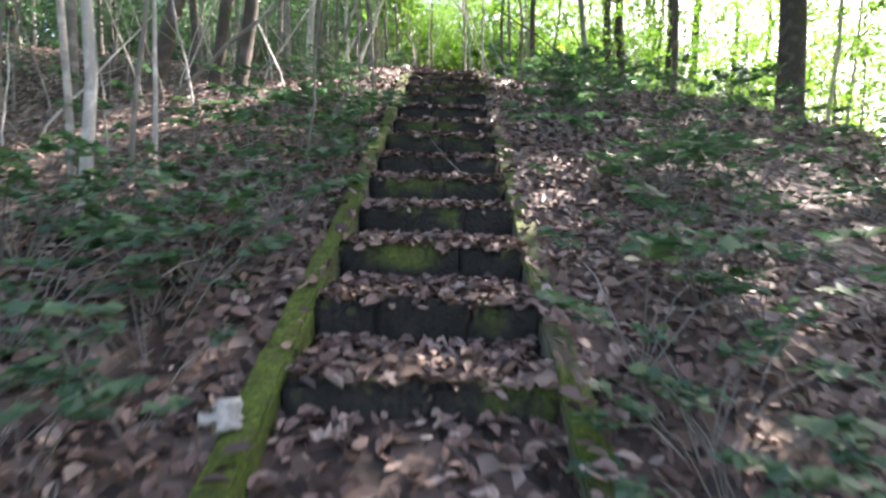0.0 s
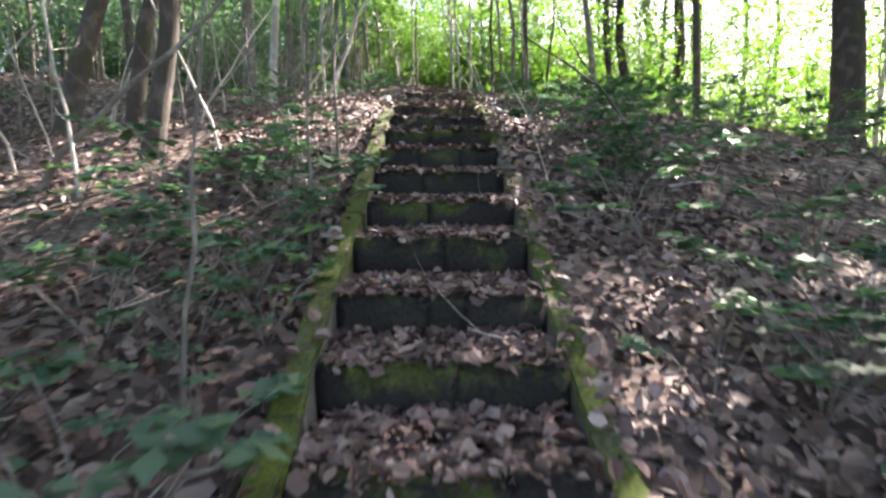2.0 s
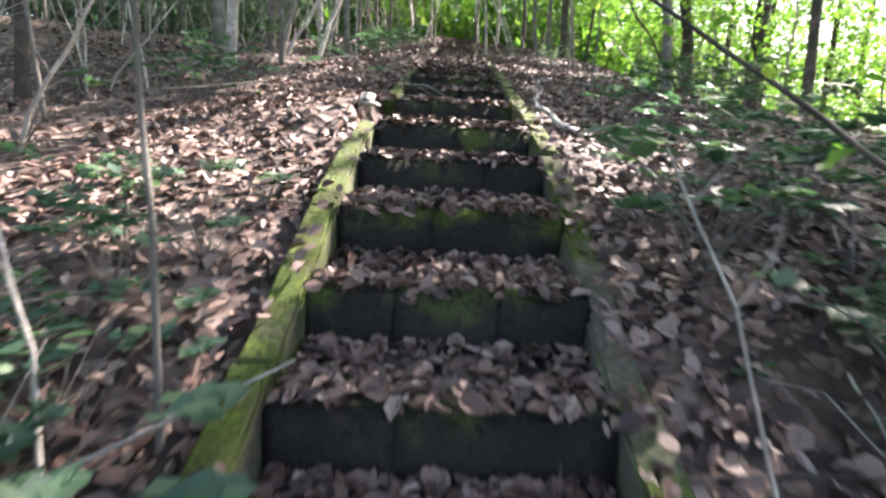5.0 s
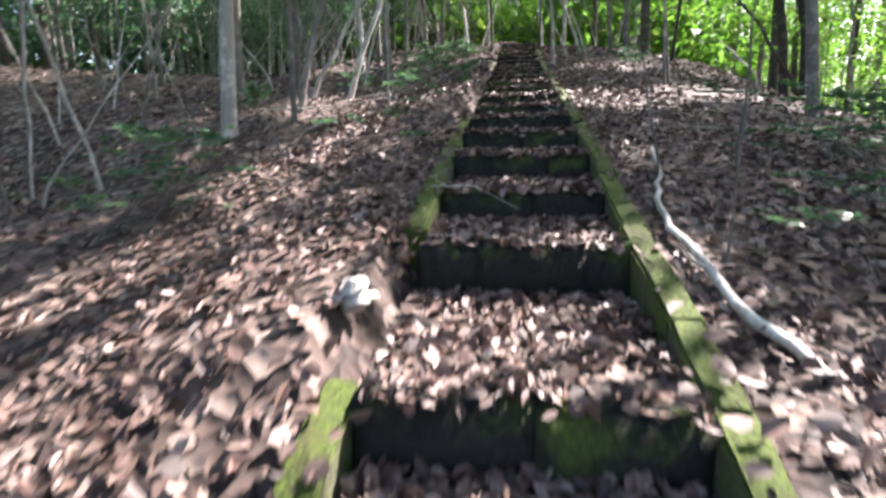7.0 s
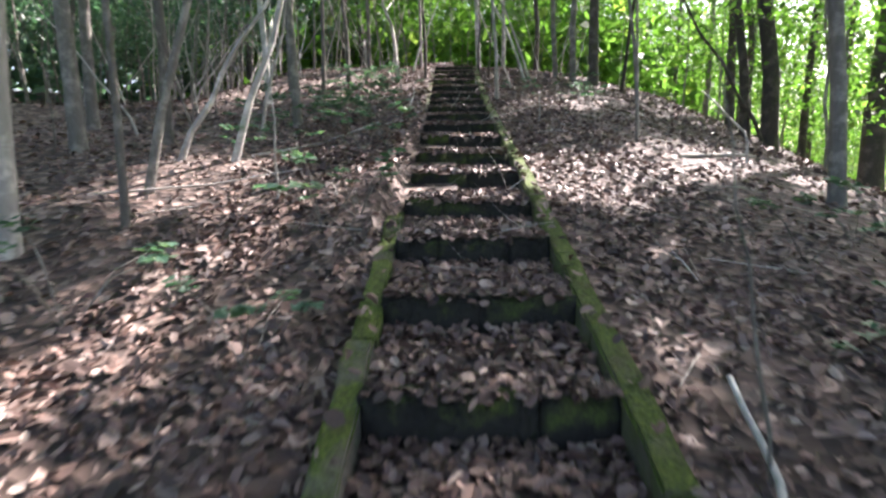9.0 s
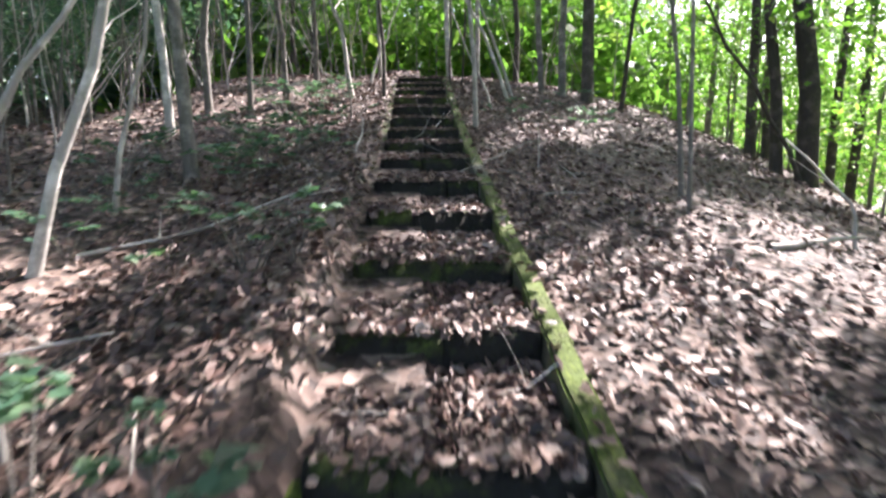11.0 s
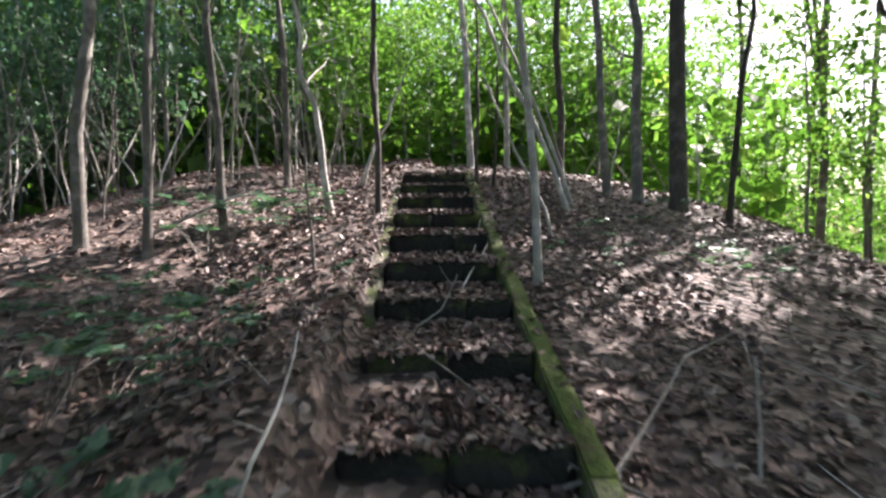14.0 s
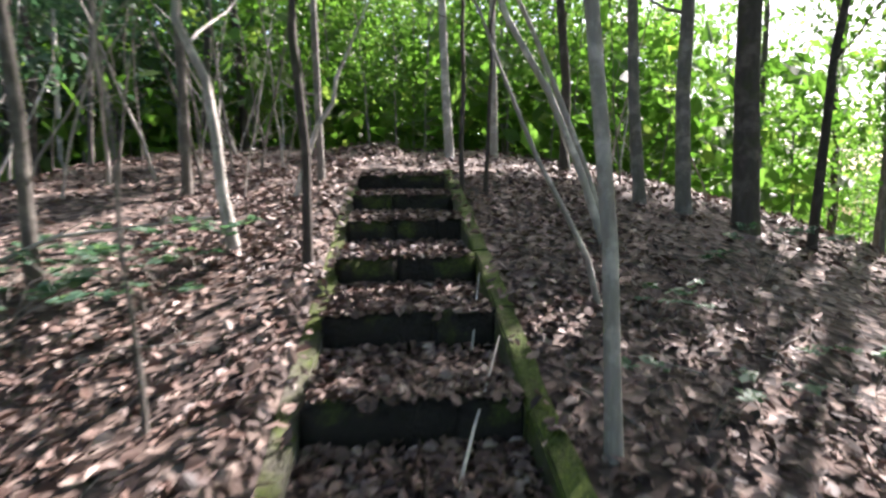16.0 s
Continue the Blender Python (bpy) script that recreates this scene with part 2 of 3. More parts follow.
def terrain(x, y):
    """Height of the forest floor beside the stairs."""
    x, y = np.asarray(x, float), np.asarray(y, float)
    h = slope_line(y) - 0.12
    hi = smooth(11, 13, y)
    a = np.maximum(np.abs(x) - 0.7, 0)
    q = np.where(a < 7, a * a, 49 + 14 * (np.minimum(a, 30) - 7))
    kl = -0.02 + 0.03 * hi
    left = kl * q * np.where(kl < 0, 1.0, 0.6) + 0.17 * smooth(11.5, 13, y) * (1 - smooth(0.5, 1.2, a)) * (1 - 0.7 * smooth(18, 20, y))
    left = left - smooth(3.5, 9, -x) * smooth(17, 24, y) * 1.6
    right = (-0.02 - 0.012 * hi) * q
    left = left + 0.16 * smooth(7.55, 7.9, y) * (1 - smooth(8.4, 9.6, y)) * (1 - smooth(0.1, 1.3, a)) + 0.10 * smooth(11.5, 13.0, y) * (1 - smooth(0.0, 0.6, a))
    h = h + np.where(x < 0, left, right)
    far = smooth(0.7, 2.2, np.abs(x))
    h = h + (0.25 + 0.75 * far) * (0.035 * np.sin(2.3 * x + 1.7 * y + 0.6) * np.sin(1.9 * y - 0.8 * x) + 0.018 * np.sin(6.1 * x + 2.0) * np.sin(5.3 * y + x))
    return h


def tread_height(y):
    i = np.clip(np.searchsorted(SY, y, side="right") - 1, 0, len(SY) - 1)
    nxt = np.append(SY[1:], SY[-1] + 1.0)
    return SZ[i] - 0.012 + 0.03 * (y - SY[i]) / (nxt[i] - SY[i])


def surface(x, y):
    on = (np.abs(x) < HALF) & (y > SY[0]) & (y < SY[-1] + 0.5)
    kerb = (np.abs(x) >= HALF) & (np.abs(x) < HALF + 0.13) & (y > 0.5) & (y < 24.0) & ~((x < 0) & (y > 7.72) & (y < 8.6))
    t = terrain(x, y)
    return np.where(on, tread_height(y), np.where(kerb, np.maximum(t, slope_line(y) + 0.0 - 0.07 * (x < 0) * smooth(11.5, 13, y)), t))


def build_ground():
    fine_x = np.arange(-6, 6.01, 0.16)
    out = 6 * 1.14 ** np.arange(1, 28)
    xs = np.concatenate([-out[::-1], fine_x, out])
    fine_y = np.arange(-1.5, 28.01, 0.16)
    outy = 2.0 * 1.25 ** np.arange(0, 20)
    ys = np.concatenate([-1.5 - outy[::-1], fine_y, 28 + outy])
    gx, gy = np.meshgrid(xs, ys)
    gz = terrain(gx, gy)
    gz = np.where((np.abs(gx) < 0.56) & (gy > SY[0] + 0.15) & (gy < SY[-1] + 0.1), gz - 0.25, gz)
    nx = len(xs)
    idx = np.arange(len(ys) * nx).reshape(len(ys), nx)
    f = np.stack([idx[:-1, :-1], idx[:-1, 1:], idx[1:, 1:], idx[1:, :-1]], -1).reshape(-1, 4)
    me = mesh_of("ground", np.stack([gx, gy, gz], -1).reshape(-1, 3), f, True)
    ob = part("ground", me, HUMUS, None)
    tagged(ob, "sloping woodland ground of brown leaf mould", "ground", kind="structure")


build_ground()


# ---- stairs ----
def rough_block(name, sx, sy, sz, chamfer, jitter, seed, cuts=2):
    """A worn stone block, its top at z = 0, with rounded and uneven edges."""
    rng = random.Random(seed)
    bm = bmesh.new()
    bmesh.ops.create_cube(bm, size=1.0)
    for v in bm.verts:
        v.co = (v.co.x * sx, v.co.y * sy, (v.co.z - 0.5) * sz)
    bmesh.ops.bevel(bm, geom=list(bm.edges), offset=chamfer, segments=2, affect="EDGES")
    long = [e for e in bm.edges if e.calc_length() > 0.6 * max(sx, sy)]
    bmesh.ops.subdivide_edges(bm, edges=long, cuts=cuts, use_grid_fill=True)
    far = Vector((seed * 7.3, 1.1 * seed, 0))
    for v in bm.verts:
        wave = noise.noise_vector(Vector((v.co.x * 4, v.co.y * 4, v.co.z * 9)) + far)
        v.co += wave * jitter * 1.6 + Vector((rng.uniform(-1, 1), rng.uniform(-1, 1), rng.uniform(-1, 1))) * jitter * 0.45
    me = bpy.data.meshes.new(name)
    bm.to_mesh(me)
    bm.free()
    if name == "riser_stone":
        me.polygons.foreach_set("use_smooth", [True] * len(me.polygons))
    return me


staircase = new("stone_staircase")
staircase.location = (0, SY[0], SZ[0] - 0.2)
tagged(staircase, "straight mossy stone stairway up a wooded slope, strewn with dead leaves", "stairs")
BASE = Vector(staircase.location)
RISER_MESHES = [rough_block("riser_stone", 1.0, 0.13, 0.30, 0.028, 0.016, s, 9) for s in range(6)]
step_rng = random.Random(5)


def build_step(i):
    y, z = SY[i], SZ[i]
    depth = (SY[i + 1] - y) if i + 1 < len(SY) else 1.0
    bm = bmesh.new()
    bmesh.ops.create_cube(bm, size=1.0)
    for v in bm.verts:
        back = v.co.y > 0
        v.co = (v.co.x * 2 * HALF, depth * (1 if back else 0) + (0.1 if not back else 0.05), (-0.02 + (0.035 if back else 0)) if v.co.z > 0 else -0.30)
    me = bpy.data.meshes.new("tread")
    bm.to_mesh(me)
    bm.free()
    step = part("step", me, HUMUS, staircase, "leaf-covered stair tread")
    step.location = Vector((0, y, z)) - BASE
    cuts = [-HALF, step_rng.uniform(-0.2, 0.2), HALF]
    if i % 4 == 1:
        cuts = [-HALF, step_rng.uniform(-0.25, -0.08), step_rng.uniform(0.1, 0.28), HALF]
    for a, b in zip(cuts, cuts[1:]):
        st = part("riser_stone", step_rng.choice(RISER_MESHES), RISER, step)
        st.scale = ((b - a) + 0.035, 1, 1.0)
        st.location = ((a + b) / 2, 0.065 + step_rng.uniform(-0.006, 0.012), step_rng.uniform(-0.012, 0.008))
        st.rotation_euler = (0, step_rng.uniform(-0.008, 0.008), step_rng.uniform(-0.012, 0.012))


for i in range(len(SY)):
    build_step(i)

KERB_GREEN = [rough_block("kerb_stone", 0.125, 0.915, 0.40, 0.014, 0.006, 20 + s, 7) for s in range(3)]
KERB_BARE = [rough_block("kerb_stone", 0.125, 0.915, 0.40, 0.012, 0.007, 30 + s, 7) for s in range(3)]


def build_kerb(side):
    y = 0.55
    while y < 23.6:
        k = (slope_line(y + 0.9) - slope_line(y)) / 0.9
        ang = math.atan(float(k))
        run = 0.905 * math.cos(ang)
        mid = y + run / 2
        bare = side > 0 and mid < 7.2 and step_rng.random() < 0.92 or side < 0 and mid > 18 or step_rng.random() < 0.12
        me = step_rng.choice(KERB_BARE if bare else KERB_GREEN)
        if side < 0 and 7.95 < mid < 8.75:
            y += run
            continue
        st = part("kerb_stone", me, CURB_BARE if bare else CURB_GREEN, staircase)
        top = float(slope_line(y) + slope_line(y + run)) / 2
        if side > 0:
            top -= 0.045 * (1 - float(smooth(6.5, 8.0, mid)))
        if side < 0:
            top -= 0.04 * float(smooth(9.6, 10.6, mid)) + 0.08 * float(smooth(11.5, 13, mid))
        st.location = Vector((side * (HALF + 0.066 + step_rng.uniform(-0.008, 0.008)), mid, top + step_rng.uniform(-0.012, 0.012))) - BASE
        st.rotation_euler = (ang, step_rng.uniform(-0.03, 0.03), step_rng.uniform(-0.008, 0.008))
        if side < 0 and 7.45 < mid < 7.95:
            # a broken stone ends the lower kerb
            keep = max(0.25, 7.72 - y)
            st.scale = (1, keep / run, 1)
            st.location.y -= (run - keep) / 2
            st.location.z -= (run - keep) / 2 * math.tan(ang)
        y += run


build_kerb(-1)
build_kerb(1)


# ---- trees ----
# sunlit patches of the forest floor, which crowns are kept from shading: x, y, radius
GLADES = [(-2.0, 7.35, 0.65), (-1.2, 7.45, 0.5), (-0.35, 7.65, 0.25), (0.3, 7.7, 0.2), (-2.0, 10.2, 0.3),
          (0.9, 14.0, 0.5), (1.7, 14.2, 0.5), (2.8, 14.9, 0.6), (3.6, 15.3, 0.5), (-1.6, 12.6, 0.55), (-2.3, 13.5, 0.4), (-3.6, 20.0, 0.9),
          (-2.2, 20.9, 0.8), (-1.3, 22.1, 0.6), (-2.6, 21.9, 0.7), (-4.6, 21.0, 0.8), (1.9, 19.6, 0.45), (3.3, 20.3, 0.6), (2.5, 20.2, 0.4),
          (-1.0, 19.25, 0.35), (-0.1, 20.1, 0.2), (0.0, 26.0, 0.8), (0.0, 28.6, 1.6)]


def shades_glade(x, y, z, reach):
    """Whether a crown centred there throws its shade on one of the sunlit openings."""
    for gx, gy, r in GLADES:
        k = (z - float(terrain(gx, gy)) - (1.0 if gy > 25 else 0.0)) / SUN_FROM.z
        if k > 0 and math.hypot(x - k * SUN_FROM.x - gx, y - k * SUN_FROM.y - gy) < r + reach:
            return True
    return False


def crown_mesh(name, seed, radius, tall, clumps, per, size, low=False):
    """Leaves in uneven clumps round the tree's axis, the lowest at z = 0."""
    rng = np.random.default_rng(seed)
    c = rng.normal(size=(clumps, 3))
    c /= np.linalg.norm(c, axis=1)[:, None]
    c *= rng.uniform(0.35, 1.0, (clumps, 1)) ** 0.6
    c = c * np.array([radius, radius, tall / 2]) + np.array([0, 0, tall / 2])
    spread = rng.uniform(0.14, 0.36, (clumps, 1, 1)) * radius * 0.55
    p = c[:, None, :] + rng.normal(size=(clumps, per, 3)) * spread * np.array([1, 1, 0.45])
    p = p.reshape(-1, 3)
    nrm = rng.normal(size=p.shape) * 0.6 + np.array([0, 0, 0.8])
    return mesh_of(name, *leaves(p, nrm, rng.uniform(0.6, 1.25, len(p)) * size, rng, 0.2, 0.62))


CROWNS = [crown_mesh("crown", 100 + s, 2.3, 4.2, 30, 44, 0.16) for s in range(5)]
SPRAYS = [crown_mesh("foliage", 120 + s, 1.5, 3.6, 40, 24, 0.115) for s in range(4)]
tree_rng = random.Random(11)


def trunk_points(lean_x, lean_y, height, rng, wob=0.05):
    n = 9
    pts = []
    for k in range(n):
        u = k / (n - 1)
        z = u * height
        bend = 1.0 if z < 3.5 else 3.5 / max(z, 0.1) + 0.35 * (1 - 3.5 / max(z, 0.1))
        w = wob * math.sin(u * math.pi)
        pts.append((lean_x * z * bend + rng.uniform(-w, w), lean_y * z * bend + rng.uniform(-w, w), z - (0.25 if k == 0 else 0)))
    return pts


def limb(start, direction, length, r, rng, sides=5):
    p = [np.array(start, float)]
    d = np.array(direction, float)
    d /= np.linalg.norm(d)
    for k in range(4):
        d = d + np.array([rng.uniform(-0.25, 0.25), rng.uniform(-0.25, 0.25), rng.uniform(-0.05, 0.22)])
        d /= np.linalg.norm(d)
        p.append(p[-1] + d * length / 4)
    return tube(p, [r, r * 0.8, r * 0.6, r * 0.4, r * 0.15], sides)


def trunk_mesh(lean_x, lean_y, height, r, rng, limbs=5, bare_from=1.6, flare=1.35):
    """The trunk's mesh, its line, and the meshes of its branches."""
    pts = trunk_points(lean_x, lean_y, height, rng, min(0.13, r * 1.7))
    radii = [r * flare] + [r * (1.0 - 0.75 * (k / 8.0) ** 1.2) for k in range(1, 9)]
    pts.insert(1, tuple(np.array(pts[0]) + (np.array(pts[1]) - np.array(pts[0])) * (0.5 / max(0.6, pts[1][2] + 0.25))))
    radii.insert(1, r * 1.04)
    boughs = []
    for _ in range(limbs):
        z = rng.uniform(bare_from, height * 0.8)
        at = [np.interp(z, [p[2] for p in pts], [p[c] for p in pts]) for c in range(3)]
        a = rng.uniform(0, 2 * math.pi)
        boughs.append(mesh_of("branch", *limb(at, (math.cos(a), math.sin(a), rng.uniform(0.2, 1.0)), rng.uniform(0.5, 1.8) * min(1.0, height / 6), r * rng.uniform(0.18, 0.4) * (1 - 0.5 * z / height), rng), True))
    return mesh_of("trunk", *tube(pts, radii, 9 if r > 0.05 else 6), True), pts, boughs


def tree(x, y, r, lean_x=0.0, lean_y=0.0, height=9.0, bark=None, label="slender woodland tree with grey bark", limbs=5, crown=True, bare_from=1.8, crown_at=0.5, crown_scale=0.72, name="tree", group="woodland trees"):
    rng = tree_rng
    bark = bark or BARK_GREY
    t = new(name)
    t.location = (x, y, float(terrain(x, y)))
    tagged(t, label, "tree" if group == "woodland trees" else "sapling", group)
    me, pts, boughs = trunk_mesh(lean_x, lean_y, height, r, rng, limbs, bare_from)
    stem = part("trunk", me, bark, t)
    for bough in boughs:
        part("branch", bough, bark, stem)
    z = height * crown_at
    if crown and not shades_glade(x + lean_x * z * 0.6, y, t.location.z + z + 2.1 * crown_scale, 2.2 * crown_scale):
        cr = part("crown", rng.choice(CROWNS), LEAF, t)
        cr.location = [float(np.interp(z, [p[2] for p in pts], [p[c] for p in pts])) for c in range(3)]
        cr.rotation_euler = (0, 0, rng.uniform(0, 6.28))
        s = crown_scale * rng.uniform(0.85, 1.15)
        cr.scale = (s, s, s * rng.uniform(0.9, 1.3))
    return t


PALE = "pale lichen-covered thin tree trunk leaning over the leaf litter"
DARK = "dark-barked woodland tree standing among dead leaves"
GREY = "slender grey-barked tree standing in the leaf litter"
POLE = "thin bare sapling pole leaning among the trees"

# upper flight
tree(0.81, 19.35, 0.036, -0.06, 0.03, 7.0, BARK_PALE, PALE, 4, bare_from=2.5)
tree(1.26, 20.61, 0.020, -0.45, 0.05, 2.4, BARK_PALE, POLE, 1, crown=False, name="leaning_sapling", group="saplings")
tree(1.75, 21.70, 0.035, -0.46, 0.06, 5.0, BARK_PALE, POLE, 3, crown=False, name="leaning_sapling", group="saplings")
tree(1.90, 22.10, 0.030, -0.42, 0.06, 4.6, BARK_PALE, POLE, 3, crown=False, name="leaning_sapling", group="saplings")
tree(3.50, 22.60, 0.125, 0.0, 0.03, 12.0, BARK_DARK, DARK, 6, bare_from=3.0)
tree(4.20, 22.60, 0.050, 0.10, 0.03, 8.0, BARK_DARK, DARK, 5)
tree(3.10, 23.10, 0.080, -0.02, 0.03, 10.0, BARK_GREY, GREY, 5)
tree(2.70, 23.30, 0.065, -0.06, 0.03, 9.5, BARK_GREY, GREY, 5)
tree(2.50, 25.60, 0.075, 0.0, 0.02, 10.0, BARK_DARK, DARK, 5)
tree(1.65, 26.90, 0.065, 0.0, 0.02, 9.0, BARK_PALE, PALE, 4)
tree(0.85, 26.60, 0.075, -0.04, 0.02, 10.0, BARK_PALE, PALE, 4)
tree(0.65, 23.20, 0.028, 0.0, 0.02, 4.5, BARK_DARK, POLE, 5, bare_from=0.3, crown=False, name="sapling", group="saplings")
tree(0.90, 23.30, 0.024, 0.06, 0.02, 3.6, BARK_DARK, POLE, 5, bare_from=0.3, crown=False, name="sapling", group="saplings")
tree(-1.25, 21.50, 0.048, -0.19, 0.03, 3.4, BARK_PALE, PALE, 5, crown=False, bare_from=1.4, name="dead_sapling", group="saplings")
tree(-1.10, 22.70, 0.032, 0.42, 0.02, 1.9, BARK_PALE, POLE, 1, crown=False, name="dead_sapling", group="saplings")
tree(-2.35, 20.90, 0.050, -0.05, 0.03, 9.0, BARK_GREY, GREY, 6)
tree(-0.66, 20.95, 0.034, -0.01, 0.02, 6.0, BARK_DARK, GREY, 3)
tree(-0.85, 23.20, 0.040, -0.01, 0.02, 7.0, BARK_GREY, GREY, 5, bare_from=0.8)
tree(-3.46, 20.22, 0.062, 0.015, 0.02, 9.0, BARK_GREY, GREY, 5)
tree(-2.76, 20.07, 0.048, 0.04, 0.02, 7.0, BARK_GREY, GREY, 5)
tree(-3.55, 18.94, 0.060, -0.04, 0.02, 8.0, BARK_PALE, PALE, 5)
tree(2.35, 15.70, 0.022, -0.05, 0.03, 7.0, BARK_GREY, GREY, 5)
tree(-1.07, 19.48, 0.014, -0.07, 0.03, 1.9, BARK_GREY, POLE, 4, crown=False, bare_from=0.5, name="sapling", group="saplings")
tree(-2.20, 23.10, 0.052, -0.04, 0.02, 8.0, BARK_GREY, GREY, 5)

# middle flight
tree(7.40, 22.50, 0.080, -0.05, 0.05, 9.0, BARK_DARK, DARK, 6, crown_scale=0.45)
tree(6.45, 21.50, 0.100, -0.03, 0.05, 10.0, BARK_DARK, DARK, 7, crown_scale=0.45)
# placed so that its wide crown blocks the sun right of the landing
tree(5.60, 13.00, 0.085, -0.05, 0.03, 11.0, BARK_DARK, DARK, 5, crown_scale=1.1)
tree(2.57, 16.29, 0.028, -0.10, 0.05, 5.0, BARK_GREY, GREY, 4)
tree(-2.57, 14.37, 0.042, 0.40, 0.05, 5.0, BARK_PALE, PALE, 5, bare_from=1.2)
tree(-3.17, 11.95, 0.080, 0.04, 0.05, 10.0, BARK_PALE, PALE, 5)
tree(-2.57, 12.35, 0.034, 0.0, 0.05, 7.0, BARK_GREY, GREY, 4)
tree(-5.03, 15.94, 0.075, 0.01, 0.05, 9.0, BARK_GREY, GREY, 5)
tree(-3.70, 15.30, 0.065, 0.01, 0.05, 9.0, BARK_GREY, GREY, 5)
tree(-4.40, 14.66, 0.090, -0.03, 0.04, 9.0, BARK_GREY, GREY, 5)
tree(-3.12, 14.21, 0.035, 0.70, 0.05, 2.4, BARK_PALE, POLE, 2, crown=False, name="leaning_sapling", group="saplings")
tree(6.55, 20.00, 0.170, -0.06, 0.04, 12.0, BARK_DARK, DARK, 6, bare_from=3.0)
tree(6.15, 20.20, 0.100, -0.09, 0.04, 11.0, BARK_DARK, DARK, 5, bare_from=3.0, crown=False)
tree(7.60, 18.50, 0.200, 0.0, 0.03, 12.0, BARK_DARK, DARK, 6)

tree(-1.52, 12.70, 0.010, -0.02, 0.05, 1.3, BARK_PALE, POLE, 2, crown=False, bare_from=0.7, name="dead_sapling", group="saplings")

tree(-2.61, 15.49, 0.024, 0.26, 0.04, 3.6, BARK_PALE, POLE, 3, crown=False, name="dead_sapling", group="saplings")

# lower flight
tree(-0.74, 4.36, 0.011, -0.02, 0.0, 1.9, BARK_GREY, POLE, 9, crown=False, bare_from=0.8, name="sapling", group="saplings")
tree(-2.42, 16.72, 0.070, -0.04, 0.05, 9.0, BARK_GREY, GREY, 5)
tree(0.94, 10.0, 0.008, -0.2, 0.03, 1.5, BARK_GREY, POLE, 3, crown=False, name="leaning_sapling", group="saplings")
tree(-2.60, 6.20, 0.090, 0.12, 0.04, 9.0, BARK_DARK, DARK, 5)
tree(-0.90, 3.05, 0.011, 0.07, 0.03, 1.9, BARK_GREY, POLE, 3, crown=False, bare_from=0.6, name="sapling", group="saplings")
tree(-0.76, 5.40, 0.012, -0.03, 0.03, 2.4, BARK_GREY, POLE, 3, crown=False, bare_from=0.6, name="sapling", group="saplings")
tree(-3.29, 5.63, 0.032, 1.05, 0.03, 2.2, BARK_GREY, POLE, 3, crown=False, name="leaning_sapling", group="saplings")
tree(-3.30, 7.20, 0.085, 0.20, 0.03, 9.0, BARK_DARK, DARK, 5)
tree(-4.80, 8.30, 0.130, 0.30, 0.03, 9.0, BARK_DARK, DARK, 5)
tree(-2.48, 4.11, 0.022, 0.0, 0.03, 4.0, BARK_PALE, POLE, 4, crown=False, name="sapling", group="saplings")
tree(-1.90, 6.20, 0.015, -0.50, 0.05, 2.2, BARK_PALE, POLE, 2, crown=False, name="leaning_sapling", group="saplings")
tree(6.60, 10.00, 0.250, -0.03, 0.02, 13.0, BARK_DARK, DARK, 6, bare_from=3.5, crown_at=0.55, crown_scale=1.45)
tree(3.60, 13.60, 0.075, -0.12, 0.04, 9.0, BARK_GREY, GREY, 5)

tree(-2.42, 3.05, 0.045, 0.05, 0.02, 7.0, BARK_PALE, PALE, 5)
tree(-2.60, 3.25, 0.030, -0.04, 0.02, 6.0, BARK_PALE, PALE, 4)
tree(-2.30, 3.40, 0.022, 0.09, 0.02, 5.0, BARK_GREY, GREY, 4, crown=False)
tree(-2.45, 2.40, 0.040, -0.18, 0.02, 6.0, BARK_DARK, DARK, 4)
tree(1.49, 10.25, 0.012, 0.06, 0.02, 1.5, BARK_GREY, POLE, 4, crown=False, bare_from=0.3, name="sapling", group="saplings")
tree(0.92, 8.75, 0.007, 0.05, 0.02, 0.9, BARK_GREY, POLE, 4, crown=False, bare_from=0.2, name="sapling", group="saplings")

# tangled dead brush on the shaded side
tree(-2.9, 13.2, 0.045, 0.30, 0.02, 6.0, BARK_GREY, GREY, 5)
tree(6.50, 19.9, 0.045, -0.65, 0.05, 4.6, BARK_DARK, "dark dead bough leaning out over the slope", 4, crown=False, name="leaning_sapling", group="saplings")
BRUSH = [tree(-3.4 - 0.9 * s, 23.0 - 0.8 * s, 0.016, (0.35, -0.3, 0.15, 0.7)[s], 0.1 * s - 0.1, (2.8, 2.4, 3.4, 1.8)[s], (BARK_PALE, BARK_GREY, BARK_GREY, BARK_PALE)[s], "thin tangled dead stem in the shaded thicket", 7, crown=False, bare_from=0.3, name="dead_sapling", group="dead brush") for s in range(4)]


def dead_brush():
    rng = random.Random(61)
    for x0, x1, y0, y1, n in ((-7.5, -3.6, 17.5, 26.0, 62), (-3.6, -1.4, 23.0, 28.0, 22), (-7.0, -3.2, 8.0, 16.0, 26), (-5.5, -2.4, 3.5, 8.0, 16), (2.6, 5.0, 24.0, 29.0, 14)):
        for _ in range(n):
            x, y, k = rng.uniform(x0, x1), rng.uniform(y0, y1), rng.uniform(0.6, 1.25)
            copy_thing(rng.choice(BRUSH), Matrix.LocRotScale((x, y, float(terrain(x, y))), Euler((0, 0, rng.uniform(0, 6.28))), (k, k, k)))


dead_brush()

